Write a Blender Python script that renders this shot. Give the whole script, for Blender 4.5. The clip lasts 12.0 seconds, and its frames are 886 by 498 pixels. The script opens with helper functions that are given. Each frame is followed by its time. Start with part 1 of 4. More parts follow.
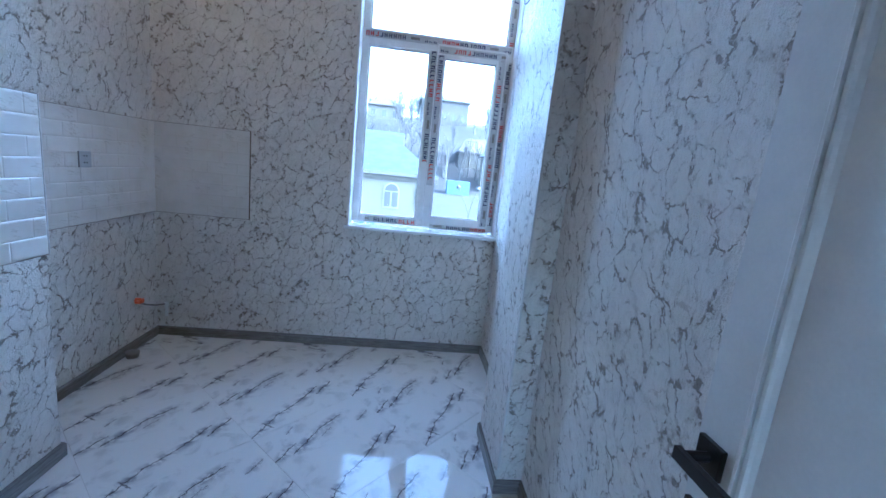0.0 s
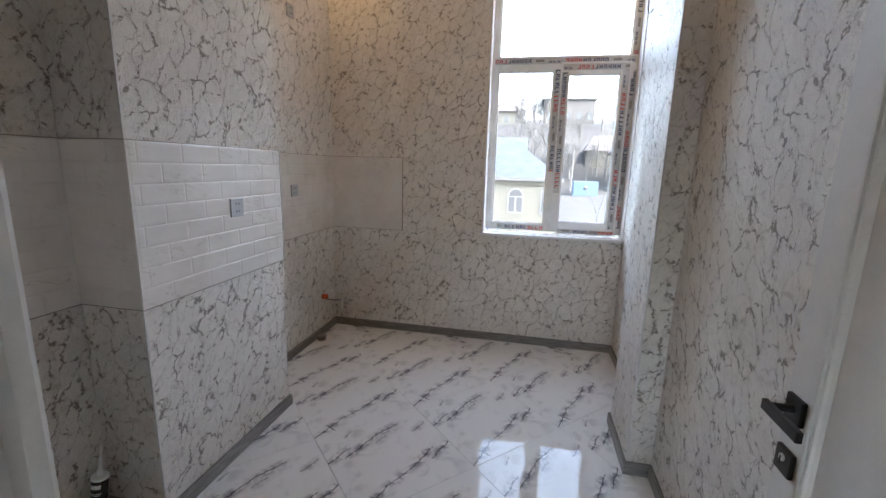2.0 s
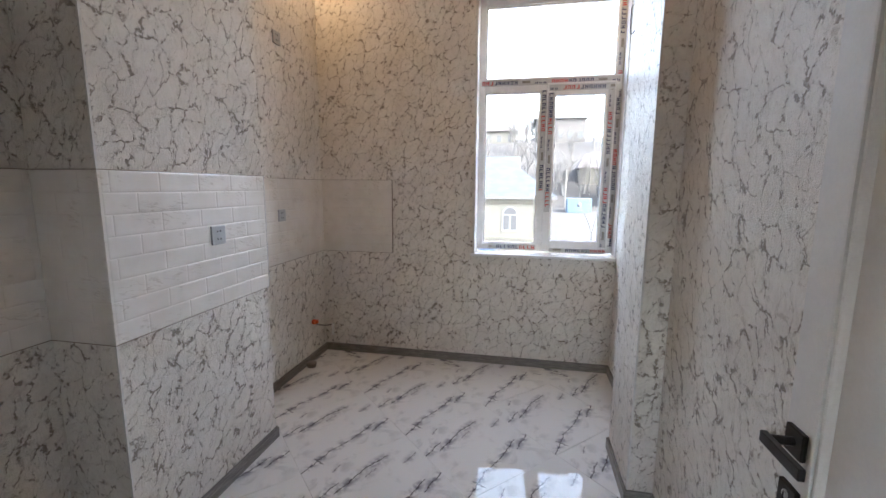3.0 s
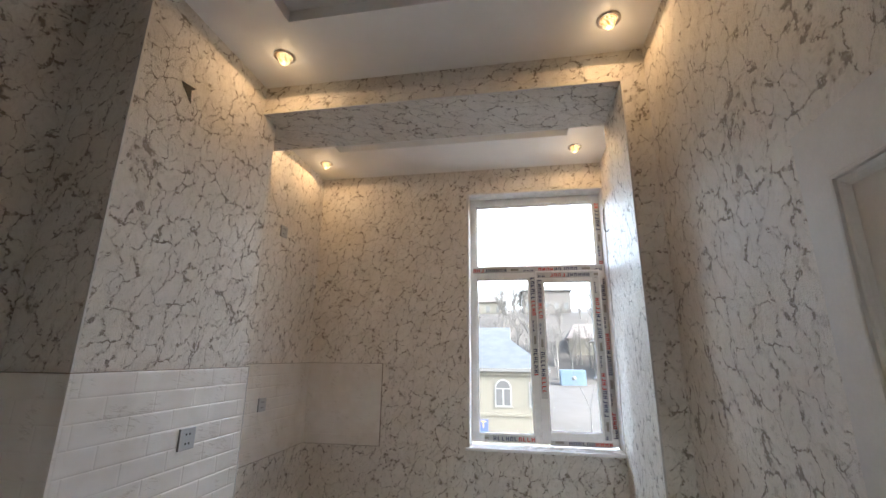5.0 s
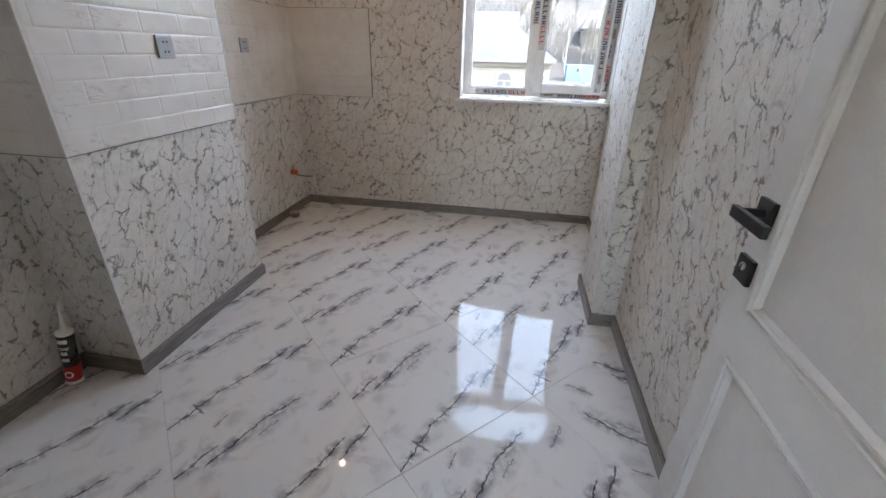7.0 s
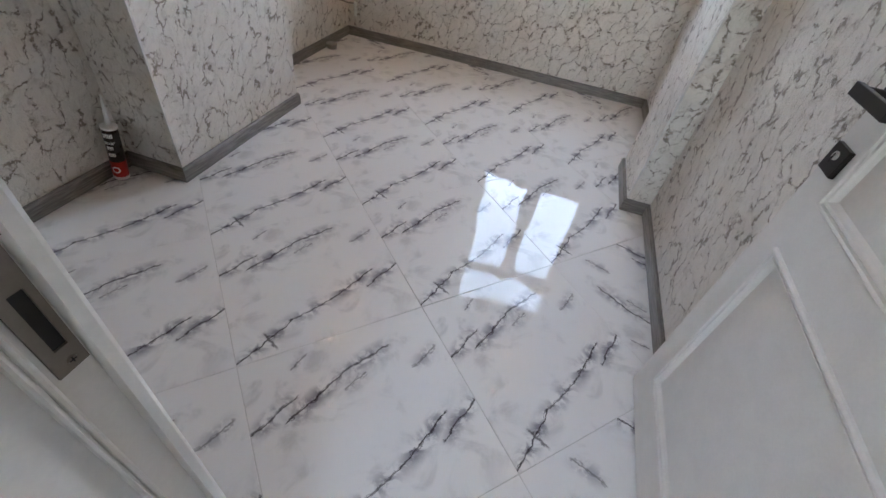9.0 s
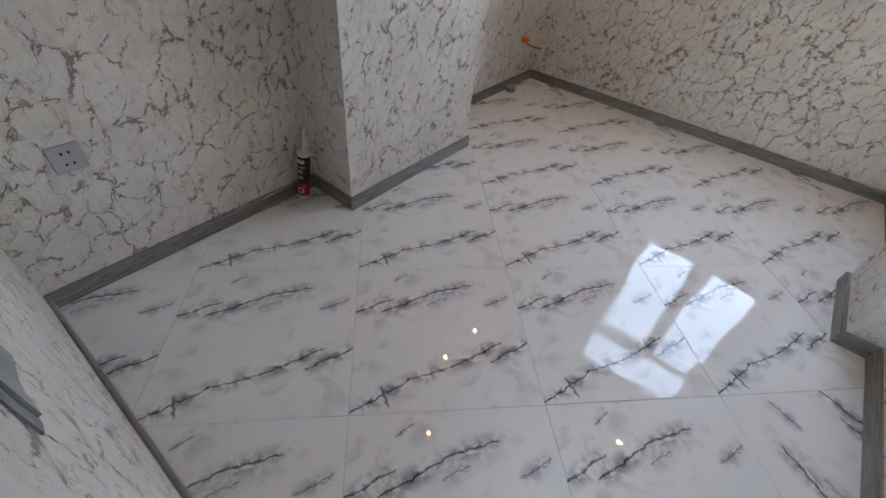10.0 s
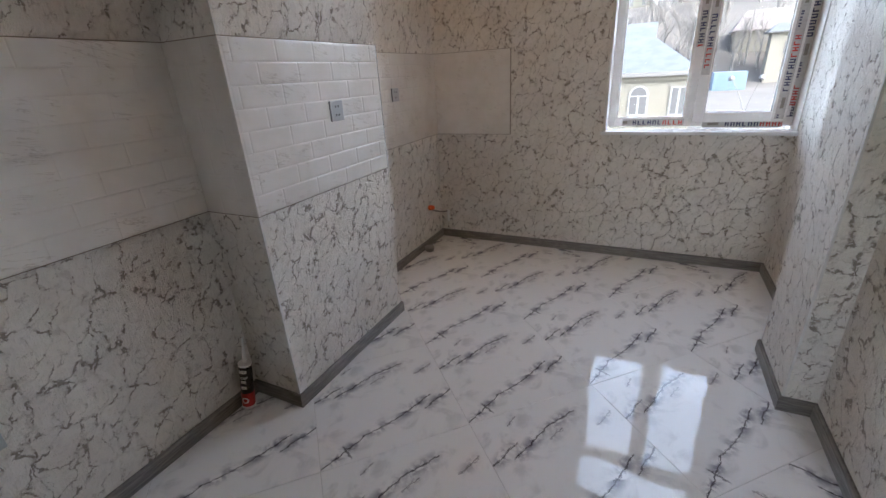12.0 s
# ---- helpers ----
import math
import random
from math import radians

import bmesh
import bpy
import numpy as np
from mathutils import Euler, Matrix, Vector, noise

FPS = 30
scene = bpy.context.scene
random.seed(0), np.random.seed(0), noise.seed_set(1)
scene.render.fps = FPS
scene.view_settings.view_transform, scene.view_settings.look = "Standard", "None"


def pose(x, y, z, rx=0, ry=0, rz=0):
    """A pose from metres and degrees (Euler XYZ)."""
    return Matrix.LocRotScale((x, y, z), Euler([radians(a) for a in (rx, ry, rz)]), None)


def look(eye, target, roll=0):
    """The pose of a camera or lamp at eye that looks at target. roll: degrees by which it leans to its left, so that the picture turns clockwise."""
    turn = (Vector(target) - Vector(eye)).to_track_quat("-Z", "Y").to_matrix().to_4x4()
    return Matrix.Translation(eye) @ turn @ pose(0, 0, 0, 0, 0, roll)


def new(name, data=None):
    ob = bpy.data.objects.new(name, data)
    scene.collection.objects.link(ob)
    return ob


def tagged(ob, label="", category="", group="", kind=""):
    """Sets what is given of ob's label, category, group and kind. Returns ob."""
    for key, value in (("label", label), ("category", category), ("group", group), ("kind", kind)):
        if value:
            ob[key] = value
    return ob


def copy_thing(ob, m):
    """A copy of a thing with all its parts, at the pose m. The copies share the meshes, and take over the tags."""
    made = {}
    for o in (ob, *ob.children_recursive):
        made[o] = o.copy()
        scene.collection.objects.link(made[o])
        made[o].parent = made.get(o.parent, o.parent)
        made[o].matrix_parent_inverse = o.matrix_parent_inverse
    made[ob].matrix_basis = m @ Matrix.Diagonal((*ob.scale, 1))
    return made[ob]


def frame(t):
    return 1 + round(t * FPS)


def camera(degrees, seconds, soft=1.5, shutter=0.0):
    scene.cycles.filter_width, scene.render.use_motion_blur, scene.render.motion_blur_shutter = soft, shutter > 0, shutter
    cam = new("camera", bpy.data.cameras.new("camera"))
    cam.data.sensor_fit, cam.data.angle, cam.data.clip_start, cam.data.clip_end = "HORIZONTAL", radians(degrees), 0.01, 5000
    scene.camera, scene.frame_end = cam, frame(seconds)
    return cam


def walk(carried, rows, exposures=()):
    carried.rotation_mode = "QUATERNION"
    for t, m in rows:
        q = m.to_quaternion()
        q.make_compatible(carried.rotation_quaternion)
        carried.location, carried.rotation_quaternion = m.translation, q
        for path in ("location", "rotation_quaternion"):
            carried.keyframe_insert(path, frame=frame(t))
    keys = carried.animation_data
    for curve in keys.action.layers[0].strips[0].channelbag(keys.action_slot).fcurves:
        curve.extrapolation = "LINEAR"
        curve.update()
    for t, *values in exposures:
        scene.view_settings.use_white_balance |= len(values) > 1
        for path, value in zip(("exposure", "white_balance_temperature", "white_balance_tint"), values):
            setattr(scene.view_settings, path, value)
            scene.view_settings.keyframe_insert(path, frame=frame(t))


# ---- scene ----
cam = camera(93.4, 12.0, soft=1.5)
PATH = [
    (0, (0.104, -0.022, 1.409), (0.299, 1.933, 1.036), 6.0),
    (0.5, (0.141, 0.133, 1.38), (0.79, 1.982, 0.978), 7.9),
    (1, (0.113, -0.029, 1.409), (0.272, 1.912, 0.954), 3.1),
    (1.5, (0.094, -0.259, 1.451), (-0.2, 1.674, 1.027), 1.5),
    (2, (0.068, -0.375, 1.467), (-0.326, 1.547, 1.079), 1.6),
    (2.5, (0.084, -0.362, 1.475), (-0.319, 1.568, 1.139), 0.4),
    (3, (0.102, -0.322, 1.48), (-0.28, 1.619, 1.183), 0.4),
    (3.5, (0.089, -0.289, 1.526), (-0.292, 1.674, 1.472), 0.3),
    (3.7, (0.05, -0.279, 1.553), (-0.317, 1.681, 1.704), 0.4),
    (5.3, (0.09, -0.303, 1.592), (-0.244, 1.605, 2.091), 0.6),
    (5.5, (0.1, -0.302, 1.567), (-0.235, 1.627, 1.972), 0.4),
    (6, (0.098, -0.32, 1.487), (-0.232, 1.649, 1.605), 0.0),
    (6.5, (0.139, -0.304, 1.381), (-0.207, 1.631, 1.012), 0.7),
    (7, (0.151, -0.3, 1.261), (-0.144, 1.482, 0.403), 1.4),
    (7.5, (0.15, -0.333, 1.203), (0.086, 1.316, 0.073), 2.2),
    (7.7, (0.13, -0.365, 1.172), (0.191, 1.196, -0.078), 4.4),
    (9.3, (0.063, -0.316, 1.19), (-0.262, 1.103, -0.181), 12.4),
    (9.5, (0.014, -0.265, 1.191), (-0.345, 1.148, -0.179), 13.7),
    (10, (-0.043, -0.179, 1.238), (-0.888, 1.028, -0.115), 6.6),
    (10.5, (-0.041, -0.156, 1.293), (-1.392, 0.687, 0.083), 0.7),
    (11, (-0.05, -0.163, 1.321), (-1.579, 0.612, 0.29), -0.8),
    (11.5, (-0.043, -0.124, 1.368), (-1.492, 0.946, 0.499), -3.0),
    (12, (-0.006, -0.209, 1.369), (-0.837, 1.441, 0.603), -3.4),
]
EXPOSURES = [(0.0, 0.0, 4150, 1), (0.5, -0.27, 4700, 3), (1.0, -0.03, 5050, 4), (1.5, -0.1, 5450, 6), (2.2, 0.05, 6100, 7), (3.0, 0.15, 6150, 8), (3.7, 0.03, 6350, 7), (5.5, -0.18, 6400, 6.5), (6.3, -0.12, 6350, 7), (7.2, 0.3, 6100, 7), (9.5, 0.43, 6150, 7), (10.4, 0.25, 6150, 7), (11.0, 0.4, 6100, 7.5), (11.4, 0.38, 6050, 8), (12.0, -0.05, 6200, 8.5)]
EV = 4.5
walk(cam, [(t, look(eye, target, roll)) for t, eye, target, roll in PATH], [(t, EV + e, k, g) for t, e, k, g in EXPOSURES])

# ---- world and light ----
world = bpy.data.worlds.new("overcast_sky")
world.use_nodes = True
scene.world = world
wt = world.node_tree
sky = wt.nodes.new("ShaderNodeTexSky")
sky.sky_type = "NISHITA"
sky.sun_disc = False
sky.sun_elevation = radians(39)
sky.sun_rotation = radians(119)
sky.air_density, sky.dust_density = 1.0, 3.0
veil = wt.nodes.new("ShaderNodeHueSaturation")
veil.inputs["Saturation"].default_value = 0.6
wt.links.new(sky.outputs[0], veil.inputs["Color"])
wt.links.new(veil.outputs[0], wt.nodes["Background"].inputs[0])
wt.nodes["Background"].inputs[1].default_value = 0.15
sun_data = bpy.data.lights.new("sun", "SUN")
sun_data.energy, sun_data.angle, sun_data.color = 0.5, radians(15), (1.0, 0.96, 0.9)
sun = new("sun", sun_data)
sun.matrix_world = look((9, -5, 8), (0, 0, 0))


# ---- node helpers ----
class Mat:
    """A small wrapper that writes node materials."""

    def __init__(self, name):
        self.m = bpy.data.materials.new(name)
        self.m.use_nodes = True
        self.nt = self.m.node_tree
        self.b = self.nt.nodes["Principled BSDF"]

    def put(self, socket, v):
        if isinstance(v, bpy.types.NodeSocket):
            self.nt.links.new(v, socket)
        elif v is not None:
            if isinstance(v, tuple) and len(v) == 3 and socket.type == "RGBA":
                v = (*v, 1.0)
            socket.default_value = v

    def math(self, op, a, b=None, c=None, clamp=False):
        n = self.nt.nodes.new("ShaderNodeMath")
        n.operation, n.use_clamp = op, clamp
        for s, v in zip(n.inputs, (a, b, c)):
            self.put(s, v)
        return n.outputs[0]

    def vmath(self, op, a, b=None, scale=None):
        n = self.nt.nodes.new("ShaderNodeVectorMath")
        n.operation = op
        self.put(n.inputs[0], a)
        self.put(n.inputs[1], b)
        if scale is not None:
            self.put(n.inputs["Scale"], scale)
        return n.outputs[0]

    def mix(self, f, a, b):
        n = self.nt.nodes.new("ShaderNodeMix")
        n.data_type = "RGBA"
        self.put(n.inputs[0], f)
        self.put(n.inputs[6], a)
        self.put(n.inputs[7], b)
        return n.outputs[2]

    def noise(self, vec, scale, detail=3.0, rough=0.55, dist=0.0, color=False):
        n = self.nt.nodes.new("ShaderNodeTexNoise")
        self.put(n.inputs["Vector"], vec)
        n.inputs["Scale"].default_value = scale
        n.inputs["Detail"].default_value = detail
        n.inputs["Roughness"].default_value = rough
        n.inputs["Distortion"].default_value = dist
        return n.outputs["Color" if color else "Fac"]

    def edge(self, vec, scale, rand=1.0):
        n = self.nt.nodes.new("ShaderNodeTexVoronoi")
        n.feature = "DISTANCE_TO_EDGE"
        self.put(n.inputs["Vector"], vec)
        n.inputs["Scale"].default_value = scale
        n.inputs["Randomness"].default_value = rand
        return n.outputs["Distance"]

    def cell(self, vec, scale):
        n = self.nt.nodes.new("ShaderNodeTexVoronoi")
        self.put(n.inputs["Vector"], vec)
        n.inputs["Scale"].default_value = scale
        return n.outputs["Distance"]

    def ramp(self, v, lo, hi, a=0.0, b=1.0, smooth=True):
        n = self.nt.nodes.new("ShaderNodeMapRange")
        n.interpolation_type = "SMOOTHSTEP" if smooth else "LINEAR"
        self.put(n.inputs[0], v)
        for i, x in zip((1, 2, 3, 4), (lo, hi, a, b)):
            self.put(n.inputs[i], x)
        return n.outputs[0]

    def xyz(self, v):
        n = self.nt.nodes.new("ShaderNodeSeparateXYZ")
        self.put(n.inputs[0], v)
        return n.outputs[0], n.outputs[1], n.outputs[2]

    def vec(self, x, y, z=0.0):
        n = self.nt.nodes.new("ShaderNodeCombineXYZ")
        for s, v in zip(n.inputs, (x, y, z)):
            self.put(s, v)
        return n.outputs[0]

    def where(self):
        return self.nt.nodes.new("ShaderNodeNewGeometry").outputs["Position"]

    def local(self):
        return self.nt.nodes.new("ShaderNodeTexCoord").outputs["Object"]

    def rand(self):
        return self.nt.nodes.new("ShaderNodeObjectInfo").outputs["Random"]

    def flat(self):
        """Coordinates in the plane of any upright or level face, in metres."""
        g = self.nt.nodes.new("ShaderNodeNewGeometry")
        x, y, z = self.xyz(g.outputs["Position"])
        nx, ny, nz = self.xyz(g.outputs["True Normal"])
        ax = self.math("GREATER_THAN", self.math("ABSOLUTE", nx), 0.6)
        az = self.math("GREATER_THAN", self.math("ABSOLUTE", nz), 0.6)
        u = self.math("ADD", x, self.math("MULTIPLY", ax, self.math("SUBTRACT", y, x)))
        v = self.math("ADD", z, self.math("MULTIPLY", az, self.math("SUBTRACT", y, z)))
        return u, v, self.math("ADD", self.math("MULTIPLY", ax, 3.7), self.math("MULTIPLY", az, 7.3))

    def bump(self, h, strength, distance=0.002):
        n = self.nt.nodes.new("ShaderNodeBump")
        n.inputs["Strength"].default_value = strength
        n.inputs["Distance"].default_value = distance
        self.put(n.inputs["Height"], h)
        self.nt.links.new(n.outputs[0], self.b.inputs["Normal"])

    def base(self, c, rough=0.5, metal=0.0, spec=None, coat=None):
        self.put(self.b.inputs["Base Color"], c)
        self.put(self.b.inputs["Roughness"], rough)
        self.put(self.b.inputs["Metallic"], metal)
        self.put(self.b.inputs["Specular IOR Level"], spec)
        if coat is not None:
            self.put(self.b.inputs["Coat Weight"], coat)
            self.put(self.b.inputs["Coat Roughness"], 0.03)
        return self.m


def plain(name, color, rough=0.5, metal=0.0, var=0.12, scale=30.0, relief=0.15):
    k = Mat(name)
    p = k.where()
    f = k.noise(p, scale, 4)
    g = k.noise(p, scale * 0.13, 2)
    dark = tuple(c * (1 - var) for c in color)
    light = tuple(min(1.0, c * (1 + var * 0.6)) for c in color)
    c = k.mix(k.ramp(k.math("ADD", k.math("MULTIPLY", f, 0.5), k.math("MULTIPLY", g, 0.5)), 0.3, 0.7), dark, light)
    k.bump(f, relief, 0.001)
    return k.base(c, k.ramp(f, 0.3, 0.7, max(0.02, rough - 0.06), rough + 0.06), metal)


# ---- materials ----
def wallpaper_material(name="marbled_wallpaper", crosswise=False):
    k = Mat(name)
    u, v, w = k.flat()
    if crosswise:
        u, v = v, u
    p = k.vec(u, v, w)
    big = k.vmath("SCALE", k.vmath("SUBTRACT", k.noise(p, 6.0, 2, 0.5, color=True), (0.5, 0.5, 0.5)), scale=0.13)
    mid = k.vmath("SCALE", k.vmath("SUBTRACT", k.noise(p, 26.0, 2, 0.6, color=True), (0.5, 0.5, 0.5)), scale=0.045)
    fine = k.vmath("SCALE", k.vmath("SUBTRACT", k.noise(p, 75.0, 3, 0.7, color=True), (0.5, 0.5, 0.5)), scale=0.022)
    q = k.vmath("ADD", k.vmath("ADD", k.vmath("ADD", p, big), mid), fine)
    qx, qy, qz = k.xyz(q)
    q = k.vec(k.math("ADD", qx, k.math("MULTIPLY", qy, -0.30)), k.math("MULTIPLY", qy, 0.62), 0.0)
    e1, f1 = k.edge(q, 15.0), k.cell(q, 15.0)
    q2 = k.vmath("ADD", q, (4.3, 1.7, 0.0))
    e2, f2 = k.edge(q2, 24.0), k.cell(q2, 24.0)
    brk = k.noise(p, 32.0, 2, 0.5)
    brk2 = k.noise(k.vmath("ADD", p, (9.0, 2.0, 0.0)), 27.0, 2, 0.5)
    rough_edge = k.ramp(k.noise(p, 70.0, 3, 0.7), 0.34, 0.66, 0.3, 1.5)
    # cracks are thick where three cells meet and thin out along the seams
    w1 = k.math("MULTIPLY", k.ramp(f1, 0.36, 0.76, 0.02, 0.062), rough_edge)
    w2 = k.math("MULTIPLY", k.ramp(f2, 0.46, 0.80, 0.008, 0.05), rough_edge)
    l1 = k.math("MULTIPLY", k.ramp(k.math("DIVIDE", e1, w1), 0.45, 1.0, 1.0, 0.0), k.ramp(brk, 0.43, 0.57, 0.14, 1.0))
    l2 = k.math("MULTIPLY", k.ramp(k.math("DIVIDE", e2, w2), 0.4, 1.0, 1.0, 0.0), k.ramp(brk2, 0.50, 0.58))
    vein = k.math("MAXIMUM", l1, k.math("MULTIPLY", l2, 0.5))
    # a smoky smear lies beside the heavier cracks
    smear = k.math("MULTIPLY", k.ramp(e1, 0.0, 0.16, 1.0, 0.0), k.math("MULTIPLY", k.ramp(f1, 0.35, 0.7), k.ramp(k.noise(p, 34.0, 3, 0.7), 0.44, 0.62)))
    cloud = k.noise(p, 5.0, 4, 0.6)
    emboss_shade = k.noise(k.vmath("MULTIPLY", q, (1.0, 0.7, 1.0)), 64.0, 5, 0.75)
    c = k.mix(k.ramp(cloud, 0.3, 0.7), (0.70, 0.655, 0.595), (0.79, 0.752, 0.70))
    # hollows of the embossing are darkened: relief shading put into the colour
    c = k.mix(k.ramp(emboss_shade, 0.42, 0.68, 0.0, 0.28), c, (0.43, 0.39, 0.34))
    c = k.mix(k.math("MULTIPLY", smear, 0.3), c, (0.40, 0.355, 0.305))
    c = k.mix(k.math("MULTIPLY", vein, 0.68), c, k.mix(k.noise(p, 9.0), (0.20, 0.158, 0.12), (0.30, 0.225, 0.155)))
    # the heaviest crossings are almost black
    fleck = k.math("MULTIPLY", k.math("MULTIPLY", l1, k.ramp(f1, 0.46, 0.66)), k.ramp(brk, 0.50, 0.58))
    c = k.mix(k.math("MULTIPLY", fleck, 0.45), c, (0.10, 0.083, 0.066))
    grain = k.noise(p, 260.0, 2)
    streak = k.noise(k.vmath("MULTIPLY", p, (60.0, 14.0, 1.0)), 3.0, 3)
    k.bump(k.math("ADD", k.math("MULTIPLY", k.math("ADD", vein, k.math("MULTIPLY", emboss_shade, 0.8)), -1.0), k.math("ADD", k.math("MULTIPLY", grain, 0.5), k.math("ADD", k.math("MULTIPLY", streak, 0.7), k.math("MULTIPLY", cloud, 0.7)))), 1.0, 0.0042)
    return k.base(c, k.ramp(grain, 0.3, 0.7, 0.27, 0.46), spec=0.45)


TILE = 0.616


def floor_tile_material():
    k = Mat("polished_marble_tile")
    p = k.local()
    x, y, z = k.xyz(p)
    fu, fv = k.math("DIVIDE", x, TILE), k.math("DIVIDE", y, TILE)
    q = k.vec(fu, fv, 0.0)
    wob = k.math("MULTIPLY", k.math("SUBTRACT", k.noise(q, 9.0, 4, 0.65), 0.5), 0.05)
    wob2 = k.math("MULTIPLY", k.math("SUBTRACT", k.noise(k.vmath("ADD", q, (5.0, 3.0, 0.0)), 45.0, 2), 0.5), 0.015)
    gu, gv = k.math("ADD", fu, wob2), k.math("ADD", fv, k.math("ADD", wob, wob2))
    thick = k.ramp(k.noise(q, 24.0, 2), 0.35, 0.7, 0.004, 0.0105)
    strokes = [
        (0.0, 0.01, 0.31, 0.18, 1.0), (0.30, 0.178, 0.54, 0.242, 0.75), (0.53, 0.24, 0.83, 0.38, 1.0), (0.77, 0.272, 1.0, 0.388, 0.95),
        (0.0, 0.632, 0.22, 0.735, 0.9), (0.16, 0.635, 0.46, 0.772, 1.0), (0.45, 0.772, 0.72, 0.838, 0.85), (0.44, 0.684, 0.56, 0.73, 0.55),
        (0.79, 0.665, 0.95, 0.728, 0.6), (0.23, 0.89, 0.32, 0.942, 0.6),
    ]
    vein, cloud = None, None
    weave = k.math("MULTIPLY", k.math("SUBTRACT", k.noise(k.vmath("ADD", q, (1.0, 9.0, 0.0)), 15.0, 3, 0.6), 0.5), 0.085)
    fade = k.ramp(k.noise(k.vmath("ADD", q, (2.0, 7.0, 0.0)), 12.0, 3), 0.3, 0.6, 0.85, 1.0)
    for x0, y0, x1, y1, s in strokes:
        t = k.math("DIVIDE", k.math("SUBTRACT", gu, x0), x1 - x0)
        mid = k.math("MULTIPLY_ADD", t, y1 - y0, y0)
        d = k.math("ABSOLUTE", k.math("SUBTRACT", gv, mid))
        ends = k.math("MULTIPLY", k.ramp(t, -0.08, 0.0), k.ramp(t, 0.97, 1.08, 1.0, 0.0))
        line = k.math("MULTIPLY", k.math("MULTIPLY", ends, s), k.ramp(k.math("DIVIDE", d, thick), 0.3, 1.0, 1.0, 0.0))
        # a second thin strand weaves round the first
        d2 = k.math("ABSOLUTE", k.math("SUBTRACT", k.math("ADD", gv, weave), mid))
        strand = k.math("MULTIPLY", k.math("MULTIPLY", ends, s * 0.7), k.ramp(k.math("DIVIDE", d2, thick), 0.2, 0.7, 1.0, 0.0))
        line = k.math("MAXIMUM", line, strand)
        wide = k.math("MULTIPLY", k.ramp(t, -0.25, 0.35), k.ramp(t, 0.65, 1.25, 1.0, 0.0))
        soft = k.math("MULTIPLY", k.math("MULTIPLY", wide, s), k.ramp(d, 0.0, 0.08, 1.0, 0.0))
        vein = line if vein is None else k.math("MAXIMUM", vein, line)
        cloud = soft if cloud is None else k.math("MAXIMUM", cloud, soft)
    # the short crossing flaw on the lower vein
    t = k.math("DIVIDE", k.math("SUBTRACT", gv, 0.02), 0.14)
    d = k.math("ABSOLUTE", k.math("SUBTRACT", k.math("ADD", fu, k.math("MULTIPLY", wob2, 2.2)), k.math("MULTIPLY_ADD", t, -0.045, 0.197)))
    cross = k.math("MULTIPLY", k.math("MULTIPLY", k.ramp(t, 0.0, 0.2), k.ramp(t, 0.8, 1.0, 1.0, 0.0)), k.ramp(d, 0.003, 0.011, 0.8, 0.0))
    vein = k.math("MAXIMUM", vein, cross)
    patch = k.ramp(k.noise(q, 11.0, 5, 0.65, 0.6), 0.40, 0.58)
    smear = k.ramp(k.noise(k.vmath("ADD", q, (3.1, 8.2, 0.0)), 4.5, 5, 0.6, 0.8), 0.5, 0.72)
    base = k.mix(k.math("MULTIPLY", smear, 0.7), (0.72, 0.715, 0.70), (0.50, 0.495, 0.49))
    base = k.mix(k.math("MULTIPLY", k.math("MULTIPLY", cloud, patch), 0.95), base, (0.20, 0.195, 0.23))
    tone = k.mix(k.noise(q, 5.0), (0.025, 0.025, 0.04), (0.06, 0.05, 0.05))
    c = k.mix(k.math("MULTIPLY", k.math("MULTIPLY", vein, fade), 0.95), base, tone)
    h = k.noise(k.where(), 2.8, 2)
    k.bump(h, 0.2, 0.02)
    return k.base(c, k.ramp(k.noise(k.where(), 14.0, 3), 0.35, 0.7, 0.014, 0.04), spec=0.42)


def backsplash_material():
    k = Mat("glazed_cream_tile")
    u, v, w = k.flat()
    p = k.vec(u, v, w)
    q = k.vmath("MULTIPLY", k.vec(u, k.math("ADD", v, k.math("MULTIPLY", u, 0.22)), w), (1.0, 6.0, 1.0))
    n = k.noise(q, 7.0, 4, 0.6, 0.3)
    streak = k.math("MULTIPLY", k.ramp(k.math("ABSOLUTE", k.math("SUBTRACT", n, 0.5)), 0.004, 0.02, 1.0, 0.0), k.ramp(k.noise(p, 7.0, 2), 0.52, 0.62))
    c = k.mix(k.ramp(k.noise(p, 6.0, 3), 0.3, 0.7), (0.70, 0.665, 0.615), (0.77, 0.74, 0.70))
    c = k.mix(k.math("MULTIPLY", streak, 0.42), c, (0.33, 0.27, 0.21))
    k.bump(k.noise(p, 25.0, 2), 0.08, 0.003)
    return k.base(c, k.ramp(k.noise(p, 40.0, 2), 0.3, 0.7, 0.10, 0.17), spec=0.5)


def wood_material(name, a, b, rough=0.5):
    """Grey wood-print laminate: the grain runs along the length of each board."""
    k = Mat(name)
    u, v, w = k.flat()
    q = k.vec(k.math("MULTIPLY", u, 6.0), k.math("MULTIPLY", v, 90.0), w)
    g = k.noise(q, 1.3, 5, 0.65, 0.6)
    s = k.noise(k.vec(k.math("MULTIPLY", u, 22.0), k.math("MULTIPLY", v, 300.0), w), 1.0, 2)
    c = k.mix(k.ramp(k.math("ADD", k.math("MULTIPLY", g, 0.7), k.math("MULTIPLY", s, 0.3)), 0.33, 0.66), a, b)
    k.bump(g, 0.3, 0.001)
    return k.base(c, rough)


